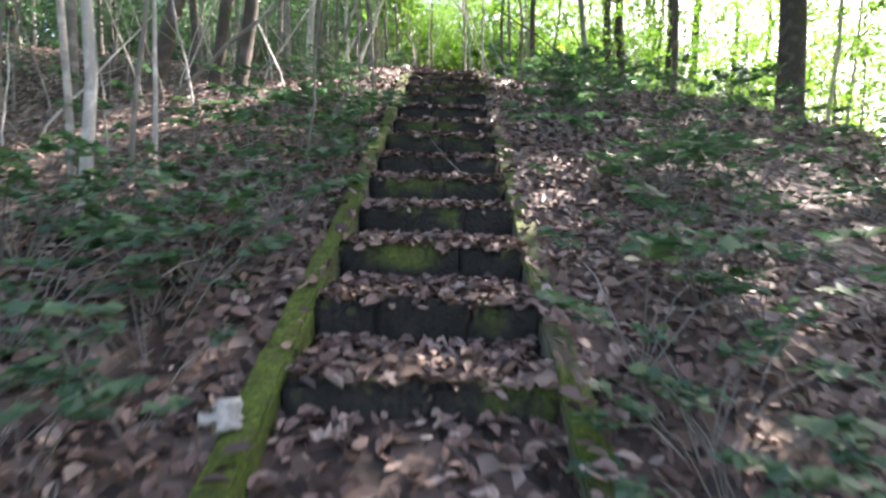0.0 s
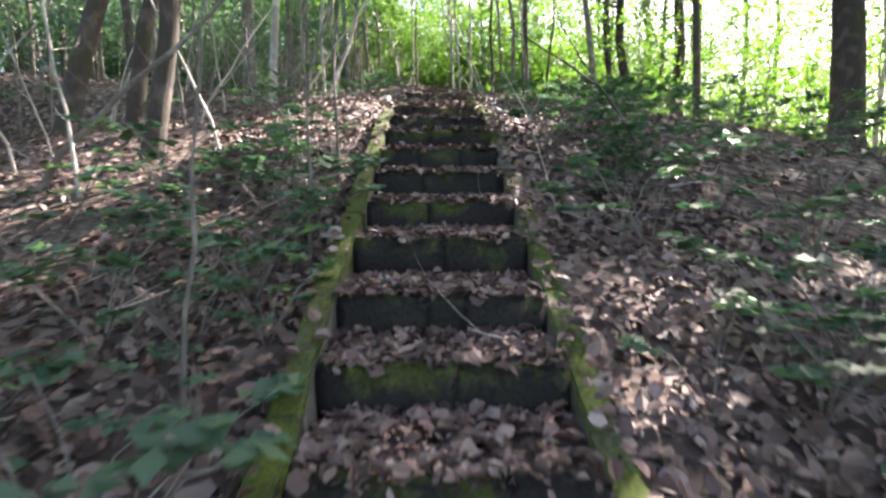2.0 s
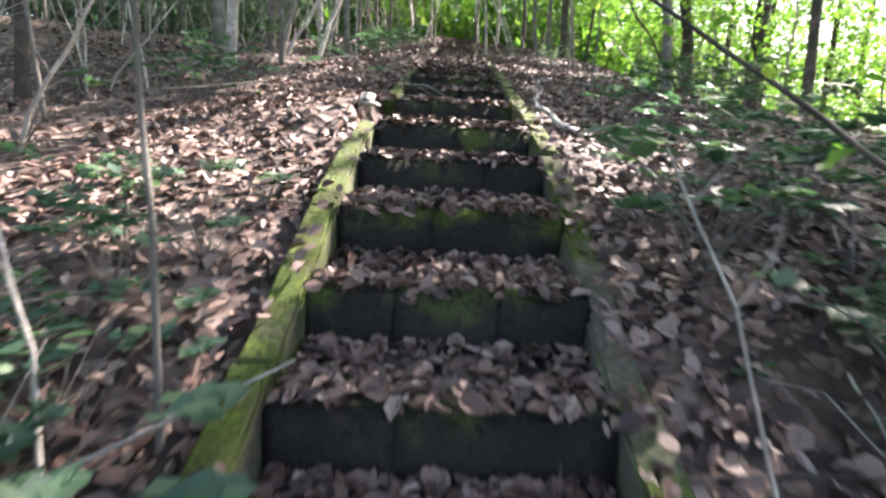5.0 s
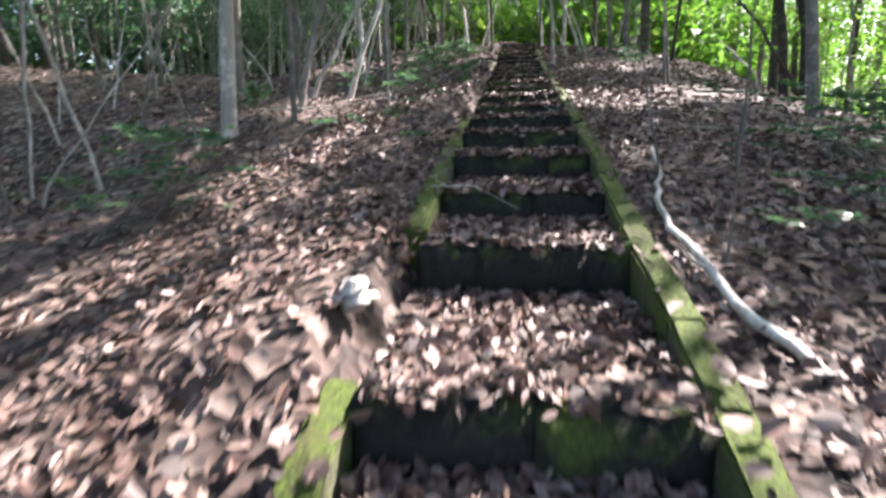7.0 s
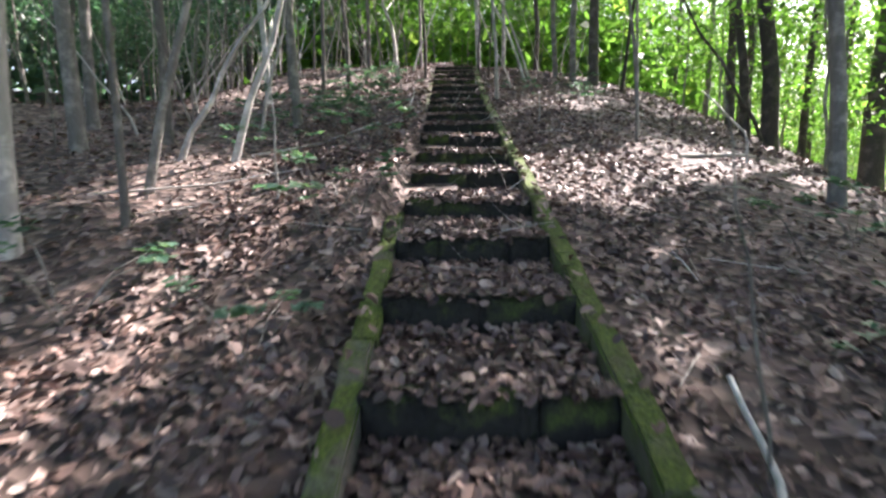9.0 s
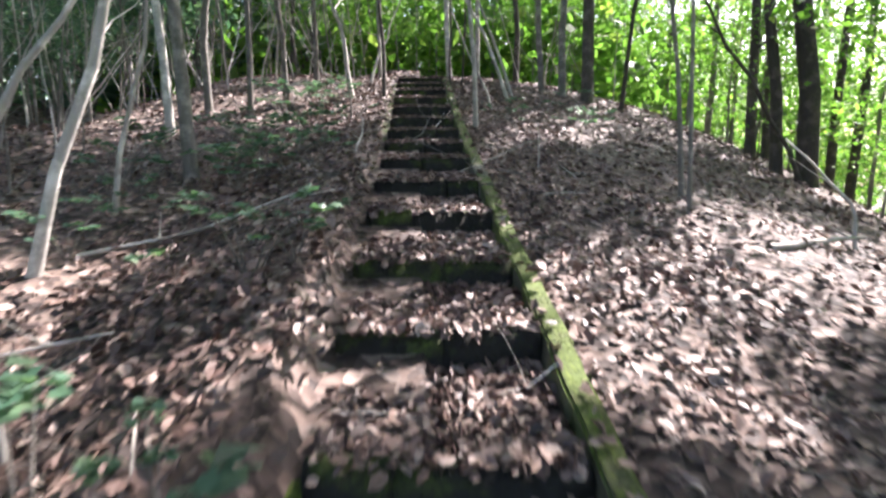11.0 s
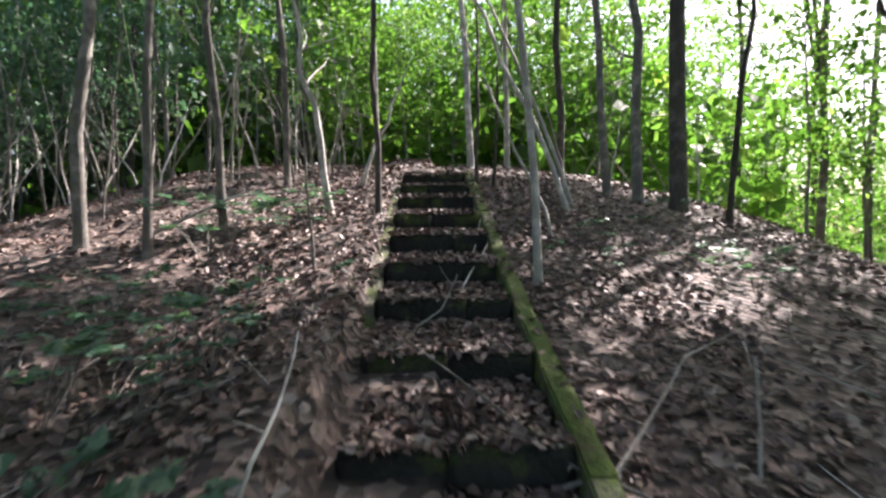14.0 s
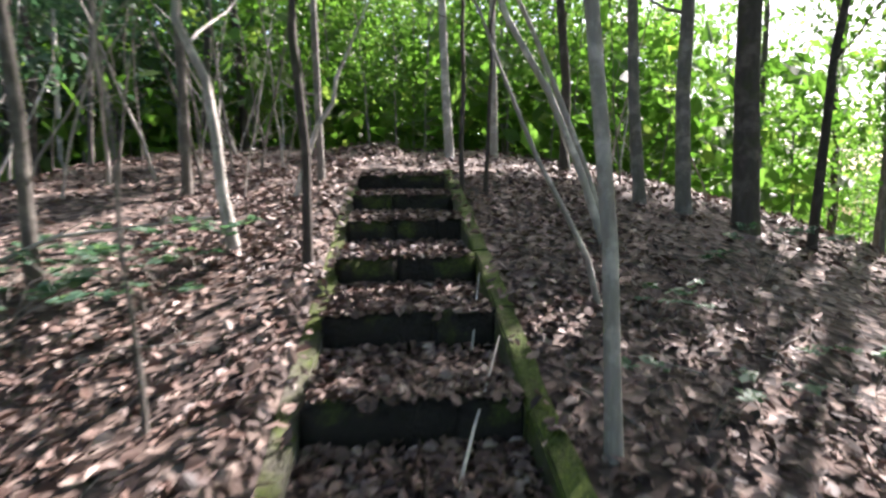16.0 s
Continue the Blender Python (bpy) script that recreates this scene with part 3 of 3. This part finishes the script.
# tall trees among the bright young growth, added to bear the shading crowns
for wx, wy, wr in ((8.5, 22.0, 0.09), (11.0, 24.5, 0.12), (9.5, 26.5, 0.07), (7.6, 25.4, 0.08), (12.5, 28.0, 0.10), (10.8, 20.6, 0.10), (8.2, 29.3, 0.08), (13.2, 22.6, 0.12), (11.5, 31.0, 0.1)):
    tree(wx, wy, wr, 0.02, 0.02, 13.0, BARK_GREY if wr < 0.09 else BARK_DARK, GREY if wr < 0.09 else DARK, 5, bare_from=4.0, crown_at=0.62)

# trees further off, repeated from a few kinds
TAKEN = [o.location.copy() for o in scene.objects if o.get("category") in ("tree", "sapling")]
KINDS = []
for s in range(8):
    r = (0.05, 0.07, 0.045, 0.09, 0.06, 0.035, 0.11, 0.05)[s]
    bark = (BARK_GREY, BARK_DARK, BARK_PALE, BARK_DARK, BARK_GREY, BARK_GREY, BARK_DARK, BARK_PALE)[s]
    ky = 30.0 + 1.3 * s
    kx = (-9.0, -6.0, -3.5, 2.6, 5.0, 7.5, 10.0, 13.0)[s]
    kind = tree(kx, ky, r, tree_rng.uniform(-0.06, 0.06), tree_rng.uniform(-0.05, 0.05), tree_rng.uniform(8, 12), bark, "woodland tree with a leafy crown standing in the wood", 5, bare_from=1.0, crown_scale=1.0)
    KINDS.append(kind)


def far_trees():
    rng = random.Random(21)
    count = 0
    for gy in range(-3, 26):
        for gx in range(-14, 15):
            x = gx * 1.9 + rng.uniform(-0.85, 0.85)
            y = gy * 1.9 + rng.uniform(-0.85, 0.85)
            keep = rng.random()
            kind = rng.choice(KINDS)
            spin, size = rng.uniform(0, 6.28), rng.uniform(0.75, 1.15)
            near = 4.0 if y < 13 else 3.6
            if abs(x) > 15 or y > 40:
                continue
            if x > 1 and 15 < y < 37 and keep < 0.80:
                continue
            if y > 26:
                near = 1.9
            if abs(x) < near or keep < (0.42 if y < 24 else 0.30):
                continue
            if x > 0 and y < 11 and x < 6:
                continue
            if y < -2 and abs(x) < 3:
                continue
            if any((p.x - x) ** 2 + (p.y - y) ** 2 < 0.8 for p in TAKEN):
                continue
            if 1 < x < 7.2 and 15 < y < 24 or shades_glade(x, y, float(terrain(x, y)) + 7.0 * size, 2.2 * size):
                continue
            m = Matrix.LocRotScale((x, y, float(terrain(x, y))), Euler((0, 0, spin)), (size, size, size))
            copy_thing(kind, m)
            count += 1
    return count


far_trees()


# ---- the canopy: high crowns on long boughs, added mostly out of view for shade ----
SHADE_CANOPY = [crown_mesh("crown", 160 + s, 1.5, 1.5, 26, 17, 0.30) for s in range(4)]


def shade_canopy():
    rng = random.Random(71)
    bearers = [(o, o.location.copy()) for o in scene.objects if o.get("category") == "tree" and o.parent is None]
    for gy in range(-4, 38):
        for gx in range(-2, 15):
            x, y = gx * 1.0 + rng.uniform(-0.4, 0.4), gy * 1.0 + 4.0 + rng.uniform(-0.4, 0.4)
            up, kind, spin, size = rng.uniform(8.0, 10.5), rng.choice(SHADE_CANOPY), rng.uniform(0, 6.28), rng.uniform(0.55, 0.85)
            z = float(slope_line(y)) + up
            k = 0.706 * (up + 1.8)
            # only crowns whose shadow falls round the stairs, outside the sunlit patches
            if not (-8.0 < x - k < 5.2 and -3.5 < y - k < 23.5) or shades_glade(x, y, z + 0.5, 1.1 * size):
                continue
            if y - k < 6.3 and rng.random() < 0.35:
                continue
            t, p = min(bearers, key=lambda b: (b[1].x - x) ** 2 + (b[1].y - y) ** 2)
            if math.hypot(p.x - x, p.y - y) > 7.5:
                continue
            back = t.matrix_basis.inverted()
            cr = part("crown", kind, LEAF, t)
            cr.matrix_basis = back @ Matrix.LocRotScale((x, y, z), Euler((0, 0, spin)), (size, size, size))
            # a bough added to join the crown to its nearest tree
            a, b = back @ Vector((p.x, p.y, p.z + 6.0)), back @ Vector((x, y, z + 0.5))
            mid = a * 0.5 + b * 0.5 + Vector((0, 0, 0.5))
            part("branch", mesh_of("branch", *tube([a, mid, b], [0.04, 0.028, 0.012], 5), True), BARK_DARK, t)


shade_canopy()


# ---- low leafy young trees: the green wall ----
def young_tree(x, y, spray, scale, height, leaf, label, name):
    t = new(name)
    t.location = (x, y, float(terrain(x, y)))
    tagged(t, label, "young tree", "young trees")
    me, pts, boughs = trunk_mesh(tree_rng.uniform(-0.1, 0.1), tree_rng.uniform(-0.1, 0.1), height, 0.03, tree_rng, 4, 0.6)
    stem = part("trunk", me, BARK_GREY, t)
    for bough in boughs:
        part("branch", bough, BARK_GREY, stem)
    cr = part("crown", spray, leaf, t)
    cr.location = (0, 0, height * 0.2)
    cr.scale = (scale, scale, scale * height / 3.6)
    return t


YOUNG = [young_tree(7.5 + 1.7 * s, 24.0 + 0.8 * s, SPRAYS[s], 1.1, 4.2, LEAF, "young broadleaf tree with bright green leaves", "young_tree") for s in range(4)]
for bx, by, bs in ((-0.05, 27.6, 0.62), (-0.6, 29.0, 0.8), (0.55, 29.3, 0.8)):
    copy_thing(YOUNG[0 if bs < 0.7 else 2], Matrix.LocRotScale((bx, by, float(terrain(bx, by))), Euler((0, 0, 2.0 * bx + 1)), (bs, bs, bs)))
SCRUB = [crown_mesh("foliage", 140 + s, 1.2, 2.4, 30, 20, 0.10) for s in range(3)]
SHRUBS = [young_tree(-7.0 - 1.5 * s, 25.0 - 1.2 * s, SCRUB[s], 1.25, 4.6, LEAF_LOW, "dark evergreen shrub in deep woodland shade", "shrub") for s in range(3)]


def copies(kind, m, far):
    """A copy as a thing of its own; where far off, its leaves for the joined thicket."""
    if not far:
        copy_thing(kind, m)
        return []
    crown = [c for c in kind.children if c.name.startswith("crown")][0]
    me = crown.data
    v = np.empty(len(me.vertices) * 3, np.float32)
    me.vertices.foreach_get("co", v)
    f = np.empty(len(me.loops), np.int32)
    me.loops.foreach_get("vertex_index", f)
    mm = np.array(m @ Matrix.LocRotScale(crown.location, None, crown.scale))
    return [(v.reshape(-1, 3) @ mm[:3, :3].T + mm[:3, 3], f.reshape(-1, 3))]


def green_wall():
    rng = random.Random(33)
    green, dark = [], []
    for gy in range(-2, 32):
        for gx in range(-14, 16):
            x, y = gx * 1.5 + rng.uniform(-0.7, 0.7), gy * 1.5 + rng.uniform(-0.7, 0.7)
            keep, a, b = rng.random(), rng.choice(YOUNG), rng.choice(SHRUBS)
            spin, size = rng.uniform(0, 6.28), rng.uniform(0.7, 1.3)
            chance, left = 0.0, False
            if x > 5.6 and y > 14 or x > 8.5:
                chance = 0.62
            elif y > 29.5 and x > -5:
                chance = 0.85
            elif x < -6.0 or x < -3.8 and y > 23:
                chance, left = (0.85 if y > 13 else 0.4), True
            if keep > chance:
                continue
            size *= 1.4 if y > 31 else 1.0
            if x > 5 and 28 < math.degrees(math.atan2(x, y - 13.5)) < 43:
                size *= 0.85
            m = Matrix.LocRotScale((x, y, float(terrain(x, y))), Euler((0, 0, spin)), (size, size, size))
            far = abs(x) > 11 or y > 34 or y < 5
            (dark if left else green).extend(copies(b if left else a, m, far))
    for got, leaf, label in ((green, LEAF, "thicket of bright green young broadleaf trees"), (dark, LEAF_LOW, "thicket of dark evergreen shrubs in the shade")):
        ob = part("thicket", mesh_of("thicket", *joined(got)), leaf, None)
        tagged(ob, label, "thicket", kind="stuff")


green_wall()


# ---- distant woods ----
def distant_woods(seed, n, a0, a1, tall, leaf, label, near=28, far=58):
    rng = np.random.default_rng(seed)
    a = np.radians(rng.uniform(a0, a1, n))
    d = rng.uniform(near, far, n)
    cx, cy = d * np.cos(a), 14 + d * np.sin(a)
    cz = terrain(cx, cy) + rng.uniform(0, 1, n) ** 1.4 * tall
    c = np.stack([cx, cy, cz], 1)
    p = (c[:, None, :] + rng.normal(size=(n, 20, 3)) * np.array([1.1, 1.1, 0.8])).reshape(-1, 3)
    v, f = leaves(p, rng.normal(size=p.shape) + np.array([0, 0, 0.6]), rng.uniform(0.35, 0.7, len(p)), rng, 0.2, 0.7)
    ob = part("distant_foliage", mesh_of("distant_foliage", v, f), leaf, None)
    tagged(ob, label, "foliage", kind="stuff")


distant_woods(7, 750, -100, 38, 9, LEAF, "distant bright green woodland foliage beyond the slope")
distant_woods(17, 270, 38, 72, 8, LEAF, "distant bright green foliage under a patch of open sky")
distant_woods(27, 160, 72, 98, 9, LEAF, "distant bright green foliage at the top of the stairs")
distant_woods(37, 420, 62, 122, 2.4, LEAF, "low green bushes beyond the top of the stairs", 16, 27)
distant_woods(9, 500, 104, 190, 12, LEAF_LOW, "dark woodland foliage closing the shaded side", 17, 28)
distant_woods(8, 2600, 98, 260, 18, LEAF_LOW, "distant dark woodland foliage beyond the slope")


# ---- undergrowth ----
def bramble_mesh(seed, stems, size):
    rng = np.random.default_rng(seed)
    pr = random.Random(seed)
    centres, normals, sizes, pieces = [], [], [], []
    for _ in range(stems):
        a = pr.uniform(0, 6.28)
        ln = pr.uniform(0.15, 0.45) * size
        top = np.array([math.cos(a) * ln, math.sin(a) * ln, pr.uniform(0.12, 0.38) * size])
        mid = top * 0.5 + np.array([0, 0, 0.07])
        pieces.append(tube([np.array([0, 0, -0.04]), mid, top], [0.004, 0.003, 0.0015], 4))
        for u in (0.45, 0.65, 0.82, 1.0):
            base = mid * (1 - u) * 1.2 + top * u
            for k in range(3):
                b = a + (k - 1) * 1.2 + pr.uniform(-0.4, 0.4)
                centres.append(base + np.array([math.cos(b), math.sin(b), 0.1]) * 0.045 * size)
                normals.append((pr.uniform(-0.4, 0.4), pr.uniform(-0.4, 0.4), 1.0))
                sizes.append(pr.uniform(0.045, 0.085) * size)
    v, f = leaves(np.array(centres), np.array(normals), np.array(sizes), rng, 0.18, 0.75)
    return mesh_of("leaves", v, f), mesh_of("stems", *joined(pieces))


def bramble(x, y, meshes):
    b = new("bramble_plant")
    b.location = (x, y, float(surface(x, y)))
    tagged(b, "low green bramble seedling growing through dead leaves", "plant", "undergrowth plants")
    part("stalk", meshes[1], BARK_GREY, b)
    part("foliage", meshes[0], LEAF_LOW, b)
    return b


def undergrowth():
    rng = random.Random(44)
    kinds = [bramble(-1.6, 2.2, bramble_mesh(1, 6, 1.0)), bramble(1.4, 3.2, bramble_mesh(2, 8, 1.15)), bramble(-1.1, 3.6, bramble_mesh(3, 5, 1.25)), bramble(2.2, 4.4, bramble_mesh(4, 7, 1.2))]
    beds = [(-3.4, -0.85, -0.5, 5.5, 30), (-2.0, -0.8, 0.4, 5.2, 26), (-1.3, -0.75, 3.6, 6.2, 16), (1.3, 5.5, 0.0, 9.5, 85), (0.8, 1.8, 0.3, 7.0, 30), (1.6, 4.5, 9.0, 12.5, 22), (-3.5, -1.0, 7.5, 12.0, 10), (-3.0, -0.9, 14.5, 18.8, 20), (-2.6, -1.2, 18.5, 21.5, 10), (-1.1, -0.72, 12.0, 14.0, 4), (1.2, 3.0, 18.5, 21.5, 6)]
    for x0, x1, y0, y1, n in beds:
        for _ in range(n):
            x, y = rng.uniform(x0, x1), rng.uniform(y0, y1)
            s = rng.uniform(0.7, 1.35) if y < 8 else rng.uniform(0.6, 1.3)
            copy_thing(rng.choice(kinds), Matrix.LocRotScale((x, y, float(terrain(x, y))), Euler((0, 0, rng.uniform(0, 6.28))), (s, s, s)))


undergrowth()


# ---- fallen branches ----
def fallen_branch(points, r, bark, label="pale dead branch lying on the leaf litter", twigs=1):
    """Points: x, y and height above the surface there."""
    rng = tree_rng
    pts = [np.array((x, y, float(surface(x, y)) + h)) for x, y, h in points]
    line = []
    for a, b in zip(pts, pts[1:]):
        for u in (0.0, 0.33, 0.66):
            line.append(a + (b - a) * u + np.array([rng.uniform(-1, 1), rng.uniform(-1, 1), rng.uniform(-0.3, 0.3)]) * r * 0.8)
    line.append(pts[-1])
    origin = line[0].copy()
    line = [p - origin for p in line]
    radii = np.linspace(r, r * 0.45, len(line))
    pieces = [tube(line, radii, 7)]
    for _ in range(twigs):
        k = rng.randrange(1, len(line) - 1)
        pieces.append(limb(line[k], (rng.uniform(-1, 1), rng.uniform(-1, 1), 0.4), rng.uniform(0.2, 0.5), r * 0.4, rng, 4))
    ob = part("fallen_branch", mesh_of("fallen_branch", *joined(pieces), True), bark, None)
    ob.location = origin
    tagged(ob, label, "branch", "fallen branches")
    return ob, line


fallen_branch([(0.94, 7.95, 0.02), (0.80, 8.35, 0.05), (0.76, 9.1, 0.05), (0.80, 9.5, 0.05), (0.90, 9.95, 0.06), (0.94, 10.35, 0.14)], 0.026, BARK_PALE, "long pale dead branch lying beside the kerb", 1)
fallen_branch([(3.60, 15.3, 0.02), (3.60, 15.4, 0.38), (3.10, 15.6, 0.78)], 0.020, BARK_PALE, "broken pale branch propped up from the ground", 2)
fallen_branch([(2.60, 14.9, 0.02), (3.20, 15.15, 0.05), (3.75, 15.4, 0.12)], 0.035, BARK_PALE, "pale fallen log lying on the slope", 1)
fallen_branch([(-1.20, 4.96, 0.05), (-0.85, 5.2, 0.16), (-0.41, 5.46, 0.12)], 0.010, BARK_PALE, "thin dead branch reaching over the kerb", 1)
fallen_branch([(1.78, 5.44, 0.02), (2.33, 5.62, 0.04)], 0.013, BARK_PALE)
fallen_branch([(-2.43, 14.7, 0.02), (-1.7, 14.95, 0.05), (-1.00, 15.14, 0.08)], 0.016, BARK_PALE)
fallen_branch([(-2.10, 14.85, 0.02), (-1.5, 14.9, 0.04), (-1.05, 15.0, 0.06)], 0.014, BARK_GREY)
fallen_branch([(1.0, 16.62, 0.05), (0.48, 17.04, 0.12), (-0.24, 17.94, 0.10)], 0.010, BARK_GREY, "dead stick lying across the steps", 1)
fallen_branch([(0.42, 17.0, 0.05), (0.62, 16.95, 0.10), (1.3, 17.8, 0.16), (2.0, 18.45, 0.12)], 0.012, BARK_GREY, "dead stick lying over the kerb", 1)
fallen_branch([(0.14, 19.2, 0.02), (0.47, 20.10, 0.14)], 0.009, BARK_PALE, "pale dead stick leaning on a step", 0)
fallen_branch([(0.34, 20.2, 0.03), (0.46, 20.75, 0.16)], 0.008, BARK_PALE, "pale dead stick leaning on a step", 0)
fallen_branch([(-0.2, 18.6, 0.03), (-0.02, 18.72, 0.12), (0.1, 18.8, 0.2)], 0.008, BARK_PALE, "pale dead twig standing on a step", 1)
fallen_branch([(-2.9, 20.2, 0.1), (-2.2, 20.9, 0.35), (-1.4, 21.4, 0.3)], 0.02, BARK_PALE, twigs=3)
fallen_branch([(-2.8, 5.2, 0.03), (-1.9, 5.6, 0.10), (-1.2, 5.9, 0.06)], 0.012, BARK_GREY)
fallen_branch([(-3.2, 12.9, 0.03), (-2.3, 13.3, 0.08), (-1.5, 13.4, 0.05)], 0.012, BARK_PALE)


fallen_branch([(-0.72, 16.55, 0.03), (-0.68, 16.9, 0.14), (-0.71, 17.35, 0.24)], 0.010, BARK_PALE, "pale dead stick propped in the leaves", 1)
BOUGH = fallen_branch([(1.89, 5.55, 0.0), (1.64, 5.5, 0.18), (1.28, 5.6, 0.72), (0.99, 5.8, 0.88), (0.61, 6.0, 0.98)], 0.015, BARK_DARK, "dark arching bough with a few green leaves", 3)
fallen_branch([(0.82, 5.1, 0.0), (0.76, 5.2, 0.24), (0.64, 5.2, 0.60), (0.45, 5.2, 0.95)], 0.006, BARK_PALE, "thin pale twig hanging from the arching bough", 2)
fallen_branch([(-0.94, 5.2, 0.0), (-1.02, 5.3, 0.35), (-1.12, 5.35, 0.62)], 0.008, BARK_PALE, "thin pale dead stem standing in the leaves", 2)
fallen_branch([(1.26, 17.05, 0.0), (1.27, 17.06, 0.22), (1.25, 17.08, 0.5)], 0.008, BARK_PALE, "thin pale dead stem standing in the leaves", 1)


def bough_leaves(bough, line, n, seed):
    """A few broad green leaves held out along a bough."""
    rng = np.random.default_rng(seed)
    at = np.array([line[int(k)] for k in rng.integers(3, len(line), n)]) + rng.normal(size=(n, 3)) * np.array([0.09, 0.09, 0.06])
    part("foliage", mesh_of("foliage", *leaves(at, rng.normal(size=(n, 3)) * 0.4 + np.array([0, -0.4, 1.0]), rng.uniform(0.06, 0.12, n), rng, 0.15, 0.6)), LEAF, bough)


bough_leaves(*BOUGH, 26, 4)


def scattered_twigs():
    rng = random.Random(83)
    for x0, x1, y0, y1, n in ((0.8, 3.6, 15.5, 21.0, 26), (-2.6, -0.75, 12.0, 21.5, 20), (0.8, 2.6, 1.5, 7.0, 10), (-2.2, -0.8, 1.5, 7.0, 8), (-0.4, 0.4, 2.0, 22.0, 14), (0.8, 3.0, 9.0, 14.0, 10)):
        for _ in range(n):
            x, y, a, ln = rng.uniform(x0, x1), rng.uniform(y0, y1), rng.uniform(0, 6.28), rng.uniform(0.12, 0.32)
            if x1 < 0.5 and x0 > -0.5:
                a = rng.choice((0.0, 3.14)) + rng.uniform(-0.2, 0.2)
            dx, dy = math.cos(a) * ln, math.sin(a) * ln
            fallen_branch([(x - dx, y - dy, 0.02), (x, y, 0.045), (x + dx, y + dy, rng.uniform(0.02, 0.09))], rng.uniform(0.003, 0.006), rng.choice((BARK_PALE, BARK_GREY, BARK_PALE)), "thin dry twig lying on dead leaves", 1)


scattered_twigs()


def pale_stone(x, y, size):
    me = rough_block("pale_stone", size, size * 0.85, size * 0.7, size * 0.3, size * 0.06, 77, 1)
    me.polygons.foreach_set("use_smooth", [True] * len(me.polygons))
    ob = part("pale_stone", me, PALE_STONE, None)
    ob.location = (x, y, float(surface(x, y)) + size * 0.38)
    ob.rotation_euler = (0.2, 0.1, 0.5)
    tagged(ob, "pale rounded stone half sunk in dead leaves", "stone")


pale_stone(-0.62, 8.1, 0.20)
pale_stone(-0.60, 1.03, 0.17)
pale_stone(-0.60, 4.36, 0.15)


# ---- leaf litter ----
def leaf_litter():
    rng = np.random.default_rng(3)
    sets = [(-0.47, 0.47, 1.2, 24.2, 13000, 0.072), (-2.2, 2.2, -0.8, 24.5, 38000, 0.074), (-6, 6, -1, 27, 50000, 0.074), (-12, 12, -2, 36, 18000, 0.12)]
    vs = []
    for x0, x1, y0, y1, n, size in sets:
        x, y = rng.uniform(x0, x1, n), rng.uniform(y0, y1, n)
        clump = np.sin(3.1 * x + 1.3 * y) * np.sin(2.7 * y - 1.9 * x + 1.0) + rng.normal(size=n) * 0.7
        kerb = (np.abs(x) > HALF) & (np.abs(x) < HALF + 0.14)
        ok = (clump > -0.8) & (~kerb | (rng.random(n) < np.where((x > 0) & (y < 7.5) | (x < 0) & (y > 12.5), 0.8, 0.22)))
        ok &= (size < 0.1) | (np.abs(x) > 3.5) | (y > 25)
        x, y = x[ok], y[ok]
        z = surface(x, y) + rng.uniform(0.004, 0.035, len(x))
        d = 0.05
        nx = -(terrain(x + d, y) - terrain(x - d, y)) / (2 * d)
        ny = np.where(np.abs(x) < HALF, -0.05, -(terrain(x, y + d) - terrain(x, y - d)) / (2 * d))
        nrm = np.stack([nx, ny, np.ones(len(x))], 1) + rng.normal(size=(len(x), 3)) * 0.38
        vs.append(round_leaves(np.stack([x, y, z], 1), nrm, rng.uniform(0.45, 1.3, len(x)) * size, rng, 0.35, 0.6))
    for y0, z0 in zip(STEP_Y, STEP_Z):
        n = int(rng.integers(25, 60))
        x = rng.uniform(-0.47, 0.47, n)
        y = y0 + rng.uniform(-0.02, 0.12, n)
        z = z0 + np.where(y < y0, (y - y0) * 1.1, 0.02) + rng.uniform(-0.01, 0.02, n)
        nrm = np.stack([rng.normal(size=n) * 0.4, np.where(y < y0 + 0.02, -0.8, -0.1), np.ones(n)], 1)
        vs.append(round_leaves(np.stack([x, y, z], 1), nrm, rng.uniform(0.035, 0.085, n), rng, 0.4, 0.6))
        n = int(rng.integers(35, 60))
        x = rng.uniform(-0.47, 0.47, n)
        back = rng.uniform(0, 1, n) ** 2 * 0.16
        y = y0 - 0.02 - back
        z = tread_height(y0 - 0.03) + (0.16 - back) * 0.2 * rng.uniform(0.4, 1.0, n) + 0.01
        if z0 == STEP_Z[0]:
            z = terrain(x, y) + 0.03
        nrm = np.stack([rng.normal(size=n) * 0.4, np.full(n, -0.5), np.ones(n)], 1)
        vs.append(round_leaves(np.stack([x, y, z], 1), nrm, rng.uniform(0.035, 0.085, n), rng, 0.4, 0.6))
    v, f = joined(vs)
    ob = part("leaf_litter", mesh_of("leaf_litter", v, f), LITTER, None)
    tagged(ob, "brown and pale dead leaves strewn over ground and steps", "leaves", kind="stuff")


leaf_litter()
